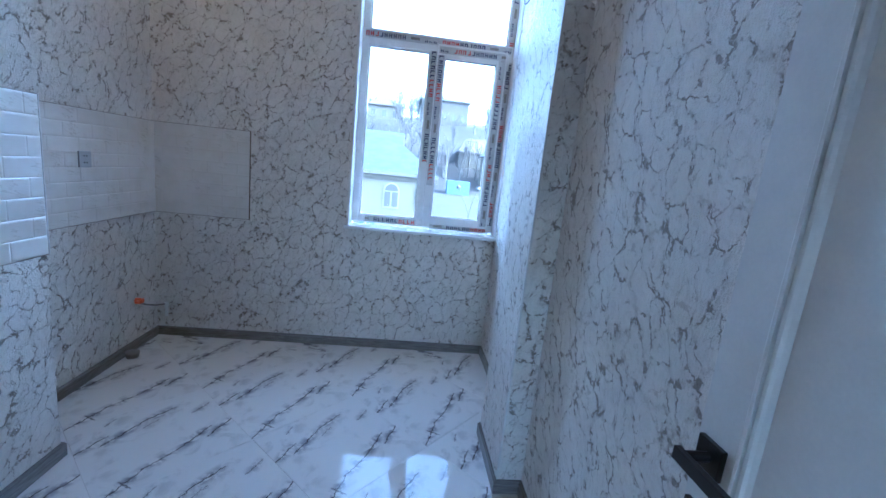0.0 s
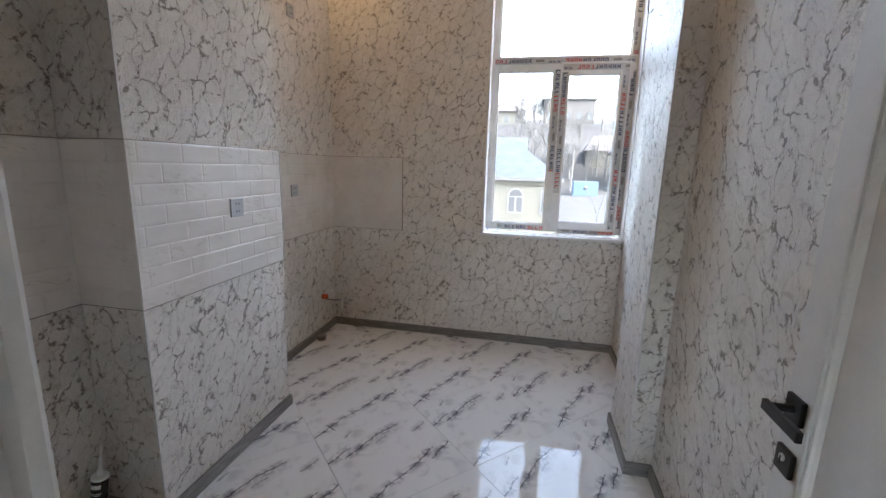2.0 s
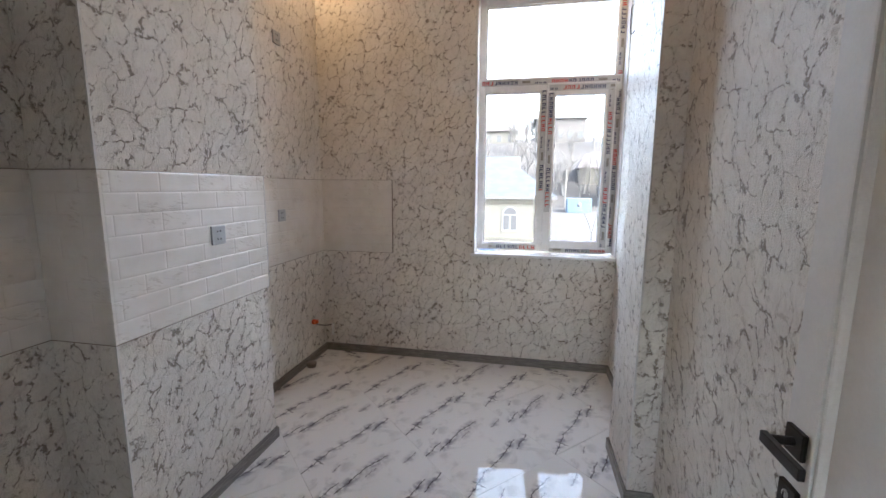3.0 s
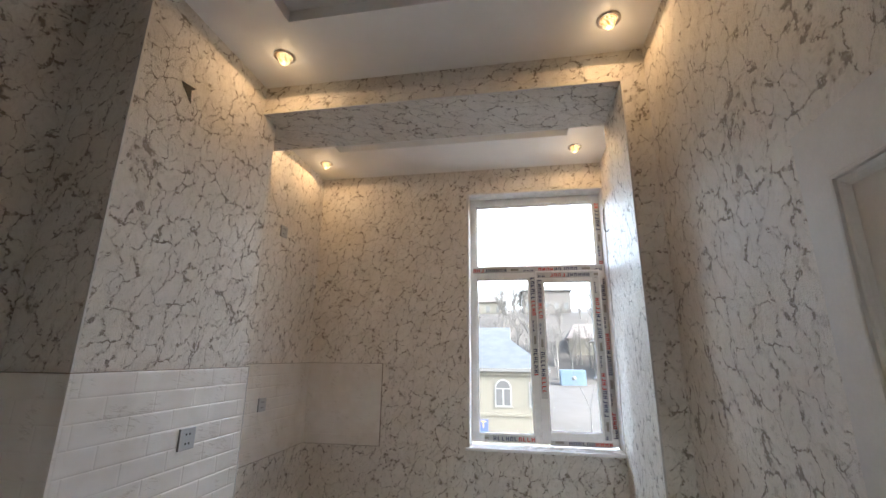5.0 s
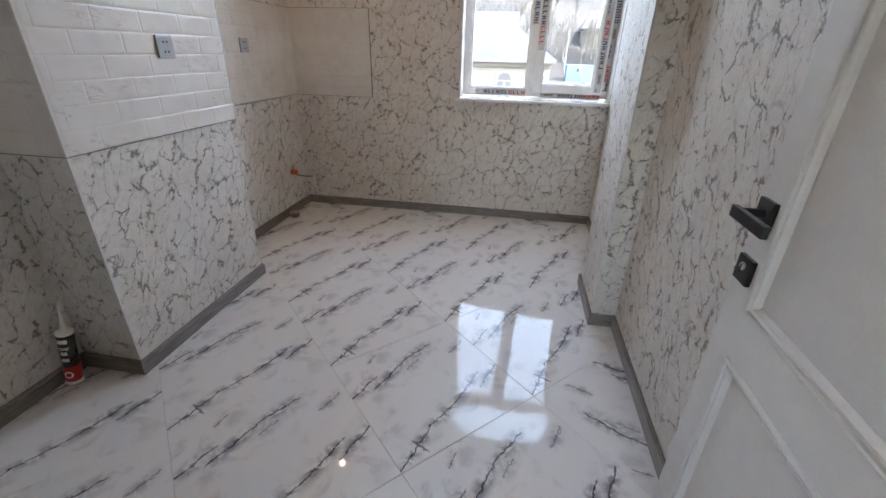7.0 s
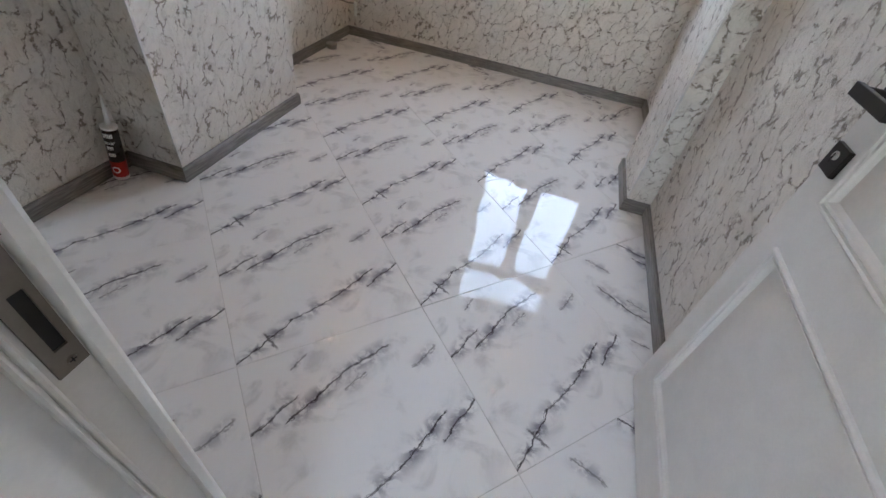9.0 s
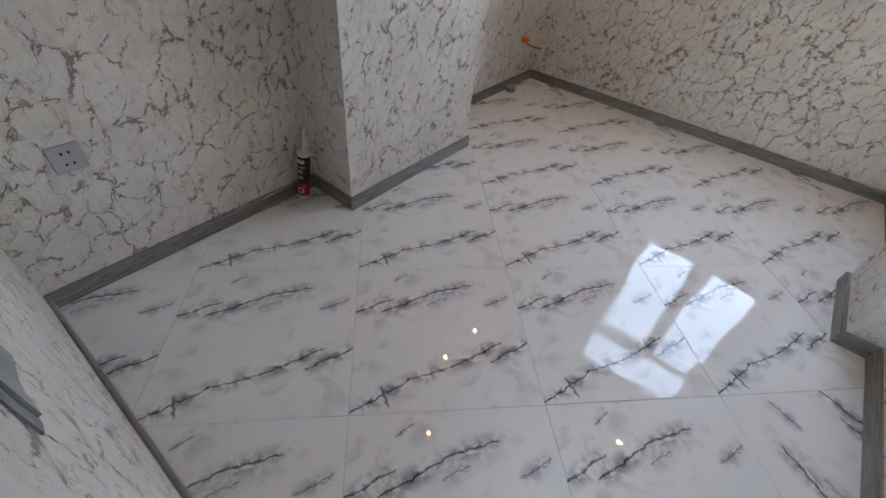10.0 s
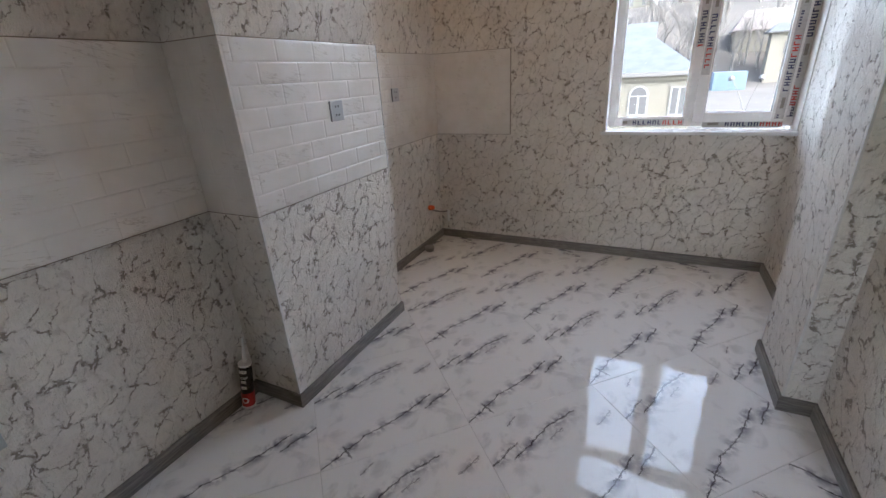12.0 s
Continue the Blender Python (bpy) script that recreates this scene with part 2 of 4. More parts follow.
def ceiling_material():
    k = Mat("white_ceiling_paint")
    p = k.where()
    n = k.noise(p, 4.0, 3)
    f = k.noise(p, 120.0, 2)
    c = k.mix(k.ramp(n, 0.3, 0.7), (0.83, 0.82, 0.80), (0.87, 0.86, 0.84))
    k.bump(f, 0.12, 0.001)
    return k.base(c, 0.42, spec=0.4)


def glass_material():
    k = Mat("window_glass")
    k.base((1.0, 1.0, 1.0), 0.0)
    k.b.inputs["Transmission Weight"].default_value = 1.0
    k.b.inputs["IOR"].default_value = 1.02
    return k.m


def glow(name, color, strength):
    k = Mat(name)
    k.base(color, 0.3)
    k.put(k.b.inputs["Emission Color"], color)
    k.b.inputs["Emission Strength"].default_value = strength
    return k.m


def crystal_material():
    """Cut amber glass lit from inside: facets flash bright or stay dark."""
    k = Mat("amber_crystal")
    x, y, z = k.xyz(k.local())
    cut = k.noise(k.vec(x, y, z), 190.0, 1, 0.5)
    f = k.ramp(cut, 0.40, 0.62)
    c = k.mix(f, (0.75, 0.30, 0.04), (1.0, 0.74, 0.42))
    k.base(c, 0.12)
    k.put(k.b.inputs["Emission Color"], c)
    k.put(k.b.inputs["Emission Strength"], k.ramp(f, 0.0, 1.0, 0.02, 0.13))
    return k.m


M_PAPER = wallpaper_material()
M_PAPER_ACROSS = wallpaper_material("marbled_wallpaper_hung_crosswise", True)
M_TILE = floor_tile_material()
M_GROUT = plain("grey_grout", (0.55, 0.54, 0.52), 0.85)
M_SPLASH = backsplash_material()
M_EDGE = plain("raw_tile_edge", (0.26, 0.15, 0.09), 0.85, var=0.4, scale=90)
M_JOINT_SHADE = plain("brown_grey_joint_shade", (0.27, 0.225, 0.18), 0.8, var=0.3, scale=60)
M_BOARD = wood_material("grey_wood_laminate", (0.11, 0.10, 0.09), (0.25, 0.232, 0.21), 0.34)
M_CEIL = ceiling_material()
M_PLASTER = plain("rough_white_plaster", (0.68, 0.66, 0.63), 0.8, var=0.2, scale=18, relief=0.5)
M_PVC = plain("white_pvc", (0.80, 0.80, 0.80), 0.25, var=0.05, scale=9)
M_FILM = plain("dull_protective_film", (0.52, 0.52, 0.52), 0.35, var=0.2, scale=45, relief=0.4)
M_BLUE = plain("blue_print", (0.015, 0.022, 0.10), 0.4, var=0.3, scale=80)
M_RED = plain("red_print", (0.50, 0.03, 0.02), 0.4, var=0.3, scale=80)
M_GLASS = glass_material()
M_DOOR = plain("matt_white_door_foil", (0.66, 0.64, 0.61), 0.45, var=0.05, scale=160, relief=0.12)
M_BLACK = plain("black_satin_metal", (0.012, 0.012, 0.012), 0.35, 0.3, var=0.3)
M_STEEL = plain("brushed_steel", (0.55, 0.54, 0.52), 0.3, 1.0, scale=120)
M_STRIKE = plain("dull_brown_steel", (0.20, 0.17, 0.14), 0.4, 0.8, scale=120)
M_PLATE = plain("dark_grey_switch_plastic", (0.22, 0.225, 0.235), 0.35, var=0.06)
M_SOCKET = plain("grey_socket_plastic", (0.40, 0.41, 0.425), 0.35, var=0.06)
M_HOLE = plain("black_plastic_hole", (0.01, 0.01, 0.01), 0.7)
M_WHITE = plain("white_plastic", (0.8, 0.8, 0.78), 0.4, var=0.06)
M_TUBE = plain("black_cartridge", (0.012, 0.012, 0.012), 0.3, var=0.3)
M_TUBER = plain("red_cartridge_label", (0.42, 0.025, 0.02), 0.35, var=0.2)
M_ORANGE = plain("orange_plastic", (0.75, 0.13, 0.03), 0.4)
M_PIPE = plain("grey_pipe_plastic", (0.25, 0.23, 0.21), 0.5, var=0.2)
M_WIRE = plain("dark_cable_sheath", (0.03, 0.03, 0.035), 0.5)
M_CHROME = plain("chrome_lamp_ring", (0.82, 0.76, 0.70), 0.2, 1.0)
M_AMBER = crystal_material()
M_CORE = glow("lamp_core", (1.0, 0.70, 0.30), 0.11)
M_HALL = plain("hall_paint", (0.74, 0.71, 0.67), 0.7, var=0.08)


# ---- mesh helpers ----
def part(name, bm, material, parent=None, label=""):
    me = bpy.data.meshes.new(name)
    bm.normal_update()
    bm.to_mesh(me)
    bm.free()
    me.materials.append(material)
    ob = new(name, me)
    if parent is not None:
        ob.parent = parent
    if label:
        ob["label"] = label
    return ob


def smooth(ob):
    for f in ob.data.polygons:
        f.use_smooth = True
    return ob


def box(bm, x0, x1, y0, y1, z0, z1, bev=0.0):
    v = [bm.verts.new((x, y, z)) for x in (x0, x1) for y in (y0, y1) for z in (z0, z1)]
    f = [bm.faces.new([v[i] for i in q]) for q in ((0, 1, 3, 2), (4, 6, 7, 5), (0, 4, 5, 1), (2, 3, 7, 6), (0, 2, 6, 4), (1, 5, 7, 3))]
    if bev:
        es = list({e for g in f for e in g.edges})
        bmesh.ops.bevel(bm, geom=es, offset=bev, segments=2, affect="EDGES", profile=0.6)
    return bm


def boxes(*specs, bev=0.0):
    bm = bmesh.new()
    for s in specs:
        box(bm, *s, bev=bev)
    return bm


def prism(points, z0, z1):
    """An upright prism over a plan polygon, counter-clockwise."""
    bm = bmesh.new()
    lo = [bm.verts.new((x, y, z0)) for x, y in points]
    hi = [bm.verts.new((x, y, z1)) for x, y in points]
    n = len(points)
    for i in range(n):
        bm.faces.new((lo[i], lo[(i + 1) % n], hi[(i + 1) % n], hi[i]))
    bm.faces.new(hi)
    bm.faces.new(lo[::-1])
    return bm


def lathe(profile, m=None, seg=24):
    """A turned shape: (radius, height) pairs round z, then moved by m."""
    bm = bmesh.new()
    rings = []
    for r, z in profile:
        rings.append([bm.verts.new((r * math.cos(a), r * math.sin(a), z)) for a in (2 * math.pi * i / seg for i in range(seg))])
    for a, b in zip(rings, rings[1:]):
        for i in range(seg):
            bm.faces.new((a[i], a[(i + 1) % seg], b[(i + 1) % seg], b[i]))
    bm.faces.new(rings[0][::-1])
    bm.faces.new(rings[-1])
    if m is not None:
        bmesh.ops.transform(bm, matrix=m, verts=bm.verts)
    return bm


def tube(points, radii, seg=8, bm=None):
    """A bent round rod through points."""
    bm = bm or bmesh.new()
    pts = [Vector(p) for p in points]
    rings = []
    for i, p in enumerate(pts):
        d = (pts[min(i + 1, len(pts) - 1)] - pts[max(i - 1, 0)]).normalized()
        a = d.orthogonal().normalized() if abs(d.z) > 0.95 else d.cross(Vector((0, 0, 1))).normalized()
        b = d.cross(a)
        r = radii[i] if isinstance(radii, (list, tuple)) else radii
        rings.append([bm.verts.new(p + r * (math.cos(t) * a + math.sin(t) * b)) for t in (2 * math.pi * j / seg for j in range(seg))])
    for a, b in zip(rings, rings[1:]):
        for i in range(seg):
            bm.faces.new((a[i], a[(i + 1) % seg], b[(i + 1) % seg], b[i]))
    bm.faces.new(rings[0][::-1])
    bm.faces.new(rings[-1])
    return bm


def structure(name, bm, material, label, category):
    return tagged(part(name, bm, material), label, category, kind="structure")


def thing(name, at, label, category, group="", kind=""):
    ob = new(name)
    ob.matrix_world = at if isinstance(at, Matrix) else Matrix.Translation(at)
    return tagged(ob, label, category, group, kind)


# ---- plan ----
NEAR_Y, FAR_Y = -0.262, 3.058
LEFT_N, LEFT_F, RIGHT_N, RIGHT_F = -1.587, -1.64, 0.732, 0.797
PIER_X, PIER_0, PIER_1 = -1.305, 0.84, 1.732
PIL_X, PIL_0, PIL_1 = 0.616, 1.60, 2.02
CEIL_N, CEIL_F, BEAM_Z, TOP = 3.08, 3.165, 2.912, 3.42
WIN_L, WIN_B, WIN_T, WIN_Y = -0.305, 0.935, 2.945, 3.20
JAMB_L, JAMB_R, DOOR_H = -0.165, 0.69, 2.05
SPL_0, SPL_1 = 0.917, 1.527

# ---- walls ----
PAPER = "cream wallpaper with embossed grey-brown marble veins"
structure("wall_south", boxes((-1.80, -0.205, -0.42, NEAR_Y, -0.05, TOP), (-0.205, RIGHT_N, -0.42, NEAR_Y, DOOR_H + 0.05, TOP), (RIGHT_N, 0.95, -0.42, NEAR_Y, -0.05, TOP)), M_PAPER, PAPER + ", round the door opening", "wall")
structure("wall_west_near", boxes((-1.80, LEFT_N, NEAR_Y, PIER_0, -0.05, TOP)), M_PAPER, PAPER + ", below and above tiles", "wall")
structure("wall_pier", boxes((-1.80, PIER_X, PIER_0, PIER_1, -0.05, TOP)), M_PAPER, PAPER + ", on a broad projecting pier", "wall")
structure("wall_west_far", boxes((-1.80, LEFT_F, PIER_1, FAR_Y, -0.05, TOP)), M_PAPER, PAPER + ", in the recess behind the pier", "wall")
structure("wall_north", boxes((-1.80, WIN_L, FAR_Y, 3.36, -0.05, TOP), (WIN_L, RIGHT_F, FAR_Y, 3.36, -0.05, WIN_B - 0.02), (WIN_L, RIGHT_F, FAR_Y, 3.36, WIN_T, TOP), (RIGHT_F, 0.95, FAR_Y, 3.36, -0.05, TOP)), M_PAPER, PAPER + ", round the tall window", "wall")
structure("wall_east_far", boxes((RIGHT_F, 0.95, PIL_1, FAR_Y, -0.05, TOP)), M_PAPER, PAPER + ", beside the window", "wall")
structure("wall_pilaster", boxes((PIL_X, 0.95, PIL_0, PIL_1, -0.05, TOP)), M_PAPER, PAPER + ", on a narrow pilaster", "wall")
structure("wall_east_near", boxes((RIGHT_N, 0.95, NEAR_Y, PIL_0, -0.05, TOP)), M_PAPER, PAPER + ", behind the open door", "wall")
structure("ceiling_beam", prism([(PIER_X, PIL_0 + 0.002), (PIL_X, PIL_0 + 0.002), (PIL_X, PIL_1 - 0.002), (LEFT_F, PIL_1 - 0.002), (LEFT_F, PIER_1), (PIER_X, PIER_1)], BEAM_Z, TOP), M_PAPER_ACROSS, PAPER + ", on a beam across the room", "beam")

# window reveal in plaster, on the head and on both sides
structure("window_reveal", boxes((WIN_L, WIN_L + 0.006, FAR_Y + 0.004, WIN_Y + 0.02, WIN_B, WIN_T - 0.008), (RIGHT_F - 0.006, RIGHT_F, FAR_Y + 0.004, WIN_Y + 0.02, WIN_B, WIN_T - 0.008), (WIN_L, RIGHT_F, FAR_Y + 0.004, WIN_Y + 0.02, WIN_T - 0.008, WIN_T - 0.001)), M_PLASTER, "rough white plastered reveal round the window", "window reveal")
structure("trim", boxes((WIN_L - 0.012, WIN_L + 0.004, FAR_Y - 0.004, FAR_Y + 0.003, WIN_B, WIN_T + 0.004), (WIN_L + 0.004, RIGHT_F - 0.002, FAR_Y - 0.004, FAR_Y + 0.003, WIN_T - 0.006, WIN_T + 0.004)), M_PLASTER, "thin white corner bead along the window opening", "trim")


for z0, z1 in ((0.067, SPL_0 - 0.004), (SPL_1 + 0.004, CEIL_N)):
    structure("trim", boxes((PIER_X - 0.006, PIER_X + 0.0015, PIER_0 - 0.0015, PIER_0 + 0.006, z0, z1)), M_PLASTER, "thin pale bead on the corner of the pier", "trim")
structure("trim", boxes((PIER_X + 0.002, PIL_X - 0.002, PIL_0 - 0.0005, PIL_0 + 0.008, BEAM_Z - 0.0015, BEAM_Z + 0.005)), M_PLASTER, "thin pale bead along the lower edge of the beam", "trim")
structure("trim", boxes((PIL_X - 0.0015, PIL_X + 0.006, PIL_0 - 0.0015, PIL_0 + 0.006, 0.067, BEAM_Z)), M_PLASTER, "thin pale bead on the corner of the pilaster", "trim")


# ---- ceilings: lower border and raised middle ----
def tray_ceiling(name, x0, x1, y0, y1, z, tx0, tx1, ty0, ty1, rise, label):
    bm = boxes((x0, tx0, y0, y1, z, z + rise), (tx1, x1, y0, y1, z, z + rise), (tx0, tx1, y0, ty0, z, z + rise), (tx0, tx1, ty1, y1, z, z + rise), (x0, x1, y0, y1, z + rise, TOP))
    return structure(name, bm, M_CEIL, label, "ceiling")


tray_ceiling("ceiling_near", -1.80, 0.95, NEAR_Y, PIL_0 + 0.002, CEIL_N, -0.92, 0.33, 0.25, 1.16, 0.06, "white ceiling with a lower border and raised middle")
tray_ceiling("ceiling_far", -1.80, 0.95, PIL_1 - 0.002, FAR_Y, CEIL_F, -1.28, 0.48, 2.36, 2.56, 0.05, "white ceiling with a lower border by the window")

# ---- hall behind the camera, out of view ----
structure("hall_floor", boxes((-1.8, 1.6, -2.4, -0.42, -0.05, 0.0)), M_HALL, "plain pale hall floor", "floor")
# the gap in the back wall is invented, sized to let fill light in
structure("hall_walls", boxes((-1.9, -1.8, -2.4, -0.42, 0.0, 2.9), (1.6, 1.7, -2.4, -0.42, 0.0, 2.9), (-1.9, -0.4, -2.5, -2.4, 0.0, 2.9), (0.5, 1.7, -2.5, -2.4, 0.0, 2.9), (-0.4, 0.5, -2.5, -2.4, 0.0, 0.9), (-0.4, 0.5, -2.5, -2.4, 1.7, 2.9), (0.95, 1.7, -0.42, -0.3, 0.0, 2.9)), M_HALL, "plain pale unseen hall walls with an opening added for fill light", "wall")
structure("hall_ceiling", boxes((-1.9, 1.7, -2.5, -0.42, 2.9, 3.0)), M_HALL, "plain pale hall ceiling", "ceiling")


# ---- baseboards, mitred at the corners ----
def offset_line(pts, d):
    out = []
    for i, p in enumerate(pts):
        dirs = []
        if i > 0:
            dirs.append(Vector((p[0] - pts[i - 1][0], p[1] - pts[i - 1][1])).normalized())
        if i < len(pts) - 1:
            dirs.append(Vector((pts[i + 1][0] - p[0], pts[i + 1][1] - p[1])).normalized())
        n = [Vector((q.y, -q.x)) for q in dirs]
        if len(n) == 1:
            out.append((p[0] + n[0].x * d, p[1] + n[0].y * d))
        else:
            m = n[0] + n[1]
            m *= d / max(0.2, m.dot(n[0]))
            out.append((p[0] + m.x, p[1] + m.y))
    return out


ROOM = [(-0.281, NEAR_Y), (LEFT_N, NEAR_Y), (LEFT_N, PIER_0), (PIER_X, PIER_0), (PIER_X, PIER_1), (LEFT_F, PIER_1), (LEFT_F, FAR_Y), (RIGHT_F, FAR_Y), (RIGHT_F, PIL_1), (PIL_X, PIL_1), (PIL_X, PIL_0), (RIGHT_N, PIL_0), (RIGHT_N, -0.19)]
back, front, lip = offset_line(ROOM, 0.0005), offset_line(ROOM, 0.014), offset_line(ROOM, 0.008)
for i in range(len(ROOM) - 1):
    bm = bmesh.new()
    ends = []
    for j in (i, i + 1):
        ends.append([bm.verts.new((x, y, z)) for (x, y), z in ((back[j], 0.0), (front[j], 0.0), (front[j], 0.056), (lip[j], 0.066), (back[j], 0.066))])
    a, b = ends
    for k in range(5):
        bm.faces.new((a[k], a[(k + 1) % 5], b[(k + 1) % 5], b[k]))
    bm.faces.new(a[::-1])
    bm.faces.new(b)
    bmesh.ops.recalc_face_normals(bm, faces=bm.faces)
    structure("baseboard", bm, M_BOARD, "grey wood-print skirting board along the wall", "baseboard")


# ---- window ----
def strip_print(parent, horizontal, a0, a1, c, y, seed, phase=0, flip=False, size=0.036):
    """Film along a frame member with rows of printed blue and red marks."""
    rng = random.Random(seed)
    film = bmesh.new()
    if horizontal:
        box(film, a0, a1, y - 0.0012, y, c - size * 0.66, c + size * 0.66)
    else:
        box(film, c - size * 0.66, c + size * 0.66, y - 0.0012, y, a0, a1)
    f = part("protective_film", film, M_FILM, parent, "grey film strip with printed marks")
    blue, red, grey = bmesh.new(), bmesh.new(), bmesh.new()
    step = 0.032

    def mark(bm, p0, p1, q0, q1):
        """One bar: p along the strip from its start, q across it in letter heights."""
        s0, s1 = (a1 - p1, a1 - p0) if flip else (a0 + p0, a0 + p1)
        s0, s1 = max(s0, a0), min(s1, a1)
        if s1 - s0 < 0.002:
            return
        r0, r1 = c + q0 * size, c + q1 * size
        if horizontal:
            box(bm, s0, s1, y - 0.002, y - 0.0013, r0, r1)
        else:
            box(bm, r0, r1, y - 0.002, y - 0.0013, s0, s1)

    for k in range(int((a1 - a0) / step) + 1):
        slot, p = (k + phase) % 18, k * step
        if slot < 10:
            bm = blue if slot < 6 else red
            mark(bm, p + 0.004, p + 0.012, -0.40, 0.40)
            kind = rng.randrange(3)
            if kind == 0:
                mark(bm, p + 0.012, p + 0.020, -0.08, 0.10)
            elif kind == 1:
                mark(bm, p + 0.012, p + 0.022, 0.24, 0.40)
            if kind < 2:
                mark(bm, p + 0.020, p + 0.027, -0.40, 0.40)
            else:
                mark(bm, p + 0.012, p + 0.025, -0.40, -0.24)
        elif slot in (11, 12, 13):
            for i in range(2):
                mark(blue, p + 0.006 + i * 0.013, p + 0.014 + i * 0.013, -0.38, rng.uniform(-0.1, 0.05))
        elif slot in (15, 16):
            mark(grey, p, p + step, -0.2, 0.3)
    for bm, name, mat in ((blue, "blue_print", M_BLUE), (red, "red_print", M_RED), (grey, "grey_print", M_PIPE)):
        if len(bm.verts):
            part(name, bm, mat, f)


window = thing("window_1", (0, 0, 0), "tall white plastic window with printed protective film", "window", kind="structure")
WF = WIN_Y
wfr = part("window_frame", boxes((WIN_L + 0.006, -0.250, WF, WF + 0.07, 0.955, 2.937), (0.742, RIGHT_F - 0.006, WF, WF + 0.07, 0.955, 2.937), (-0.250, 0.742, WF, WF + 0.07, 2.875, 2.937), (-0.250, 0.742, WF, WF + 0.07, 0.955, 1.005), (-0.250, 0.742, WF, WF + 0.07, 2.225, 2.325), (0.187, 0.245, WF, WF + 0.07, 1.005, 2.225), bev=0.004), M_PVC, window, "white plastic frame members")
part("glazing_bead", boxes((-0.250, -0.238, WF + 0.012, WF + 0.03, 1.005, 2.225), (0.175, 0.187, WF + 0.012, WF + 0.03, 1.005, 2.225), (-0.238, 0.175, WF + 0.012, WF + 0.03, 1.005, 1.017), (-0.238, 0.175, WF + 0.012, WF + 0.03, 2.213, 2.225), (-0.250, -0.238, WF + 0.012, WF + 0.03, 2.325, 2.875), (0.730, 0.742, WF + 0.012, WF + 0.03, 2.325, 2.875), (-0.238, 0.730, WF + 0.012, WF + 0.03, 2.325, 2.337), (-0.238, 0.730, WF + 0.012, WF + 0.03, 2.863, 2.875)), M_PVC, window)
sash = part("sash", boxes((0.236, 0.302, WF - 0.018, WF + 0.045, 0.982, 2.285), (0.672, 0.750, WF - 0.018, WF + 0.045, 0.982, 2.285), (0.302, 0.672, WF - 0.018, WF + 0.045, 0.982, 1.045), (0.302, 0.672, WF - 0.018, WF + 0.045, 2.190, 2.285), bev=0.005), M_PVC, window, "white opening casement sash")
part("gasket", boxes((0.302, 0.306, WF + 0.0, WF + 0.02, 1.045, 2.190), (0.668, 0.672, WF + 0.0, WF + 0.02, 1.045, 2.190), (0.306, 0.668, WF + 0.0, WF + 0.02, 1.045, 1.049), (0.306, 0.668, WF + 0.0, WF + 0.02, 2.186, 2.190)), M_PIPE, sash)
for x0, x1, z0, z1 in ((-0.242, 0.183, 1.009, 2.221), (-0.242, 0.738, 2.329, 2.871), (0.298, 0.676, 1.041, 2.194)):
    pane = part("pane", boxes((x0, x1, WF + 0.022, WF + 0.026, z0, z1)), M_GLASS, window)
    pane.visible_shadow = False
part("hinge", lathe([(0.007, 0.0), (0.007, 0.06)], pose(0.758, WF - 0.012, 1.02), 12), M_PVC, window)
part("hinge", lathe([(0.007, 0.0), (0.007, 0.06)], pose(0.758, WF - 0.012, 2.16), 12), M_PVC, window)
part("sash_handle_hole", boxes((0.264, 0.276, WF - 0.0195, WF - 0.0182, 1.60, 1.66)), M_STEEL, sash)
for hor, a0, a1, c, y, seed, ph, flip in ((True, -0.28, 0.775, 2.298, WF, 1, 12, True), (True, 0.25, 0.735, 2.245, WF - 0.018, 2, 16, True), (True, -0.20, 0.19, 0.981, WF, 3, 16, False), (True, 0.30, 0.74, 0.969, WF, 4, 14, False), (False, 1.45, 2.235, 0.214, WF, 5, 0, True), (False, 1.28, 2.21, 0.268, WF - 0.018, 6, 0, True), (False, 1.00, 2.22, 0.712, WF - 0.018, 7, 13, False), (False, 1.01, 2.22, 0.768, WF, 8, 4, False), (False, 2.33, 2.86, 0.768, WF, 9, 9, False)):
    strip_print(window, hor, a0, a1, c, y, seed, ph, flip)
structure("window_sill", boxes((WIN_L - 0.025, RIGHT_F - 0.001, FAR_Y - 0.028, WF + 0.004, WIN_B - 0.018, WIN_B + 0.004), bev=0.004), M_PVC, "thin white plastic window sill", "window sill")

# ---- door frame and door ----
door_case = thing("door_frame", (0, 0, 0), "white door frame and casing round the opening", "door frame", kind="structure")
part("jamb", prism([(-0.204, -0.40), (-0.204, NEAR_Y), (-0.279, NEAR_Y + 0.002), (-0.279, -0.257), (-0.236, -0.251), (-0.176, -0.229), (-0.166, -0.228), (-0.163, -0.232), (-0.163, -0.241), (-0.172, -0.243), (-0.172, -0.2705), (-0.1685, -0.2715), (-0.1670, -0.2735), (-0.1685, -0.2755), (-0.1710, -0.2765), (-0.1680, -0.2785), (-0.1665, -0.2805), (-0.1680, -0.2825), (-0.172, -0.2835), (-0.172, -0.300), (-0.150, -0.303), (-0.150, -0.40)][::-1], 0.0, DOOR_H), M_DOOR, door_case)
part("jamb", prism([(0.69, -0.40), (0.7315, -0.40), (0.7315, -0.205), (0.725, -0.200), (0.702, -0.212), (0.69, -0.225)], 0.0, DOOR_H), M_DOOR, door_case)
part("lintel", boxes((-0.204, 0.7315, -0.40, -0.232, DOOR_H, DOOR_H + 0.05), bev=0.004), M_DOOR, door_case)
SX = -0.1718
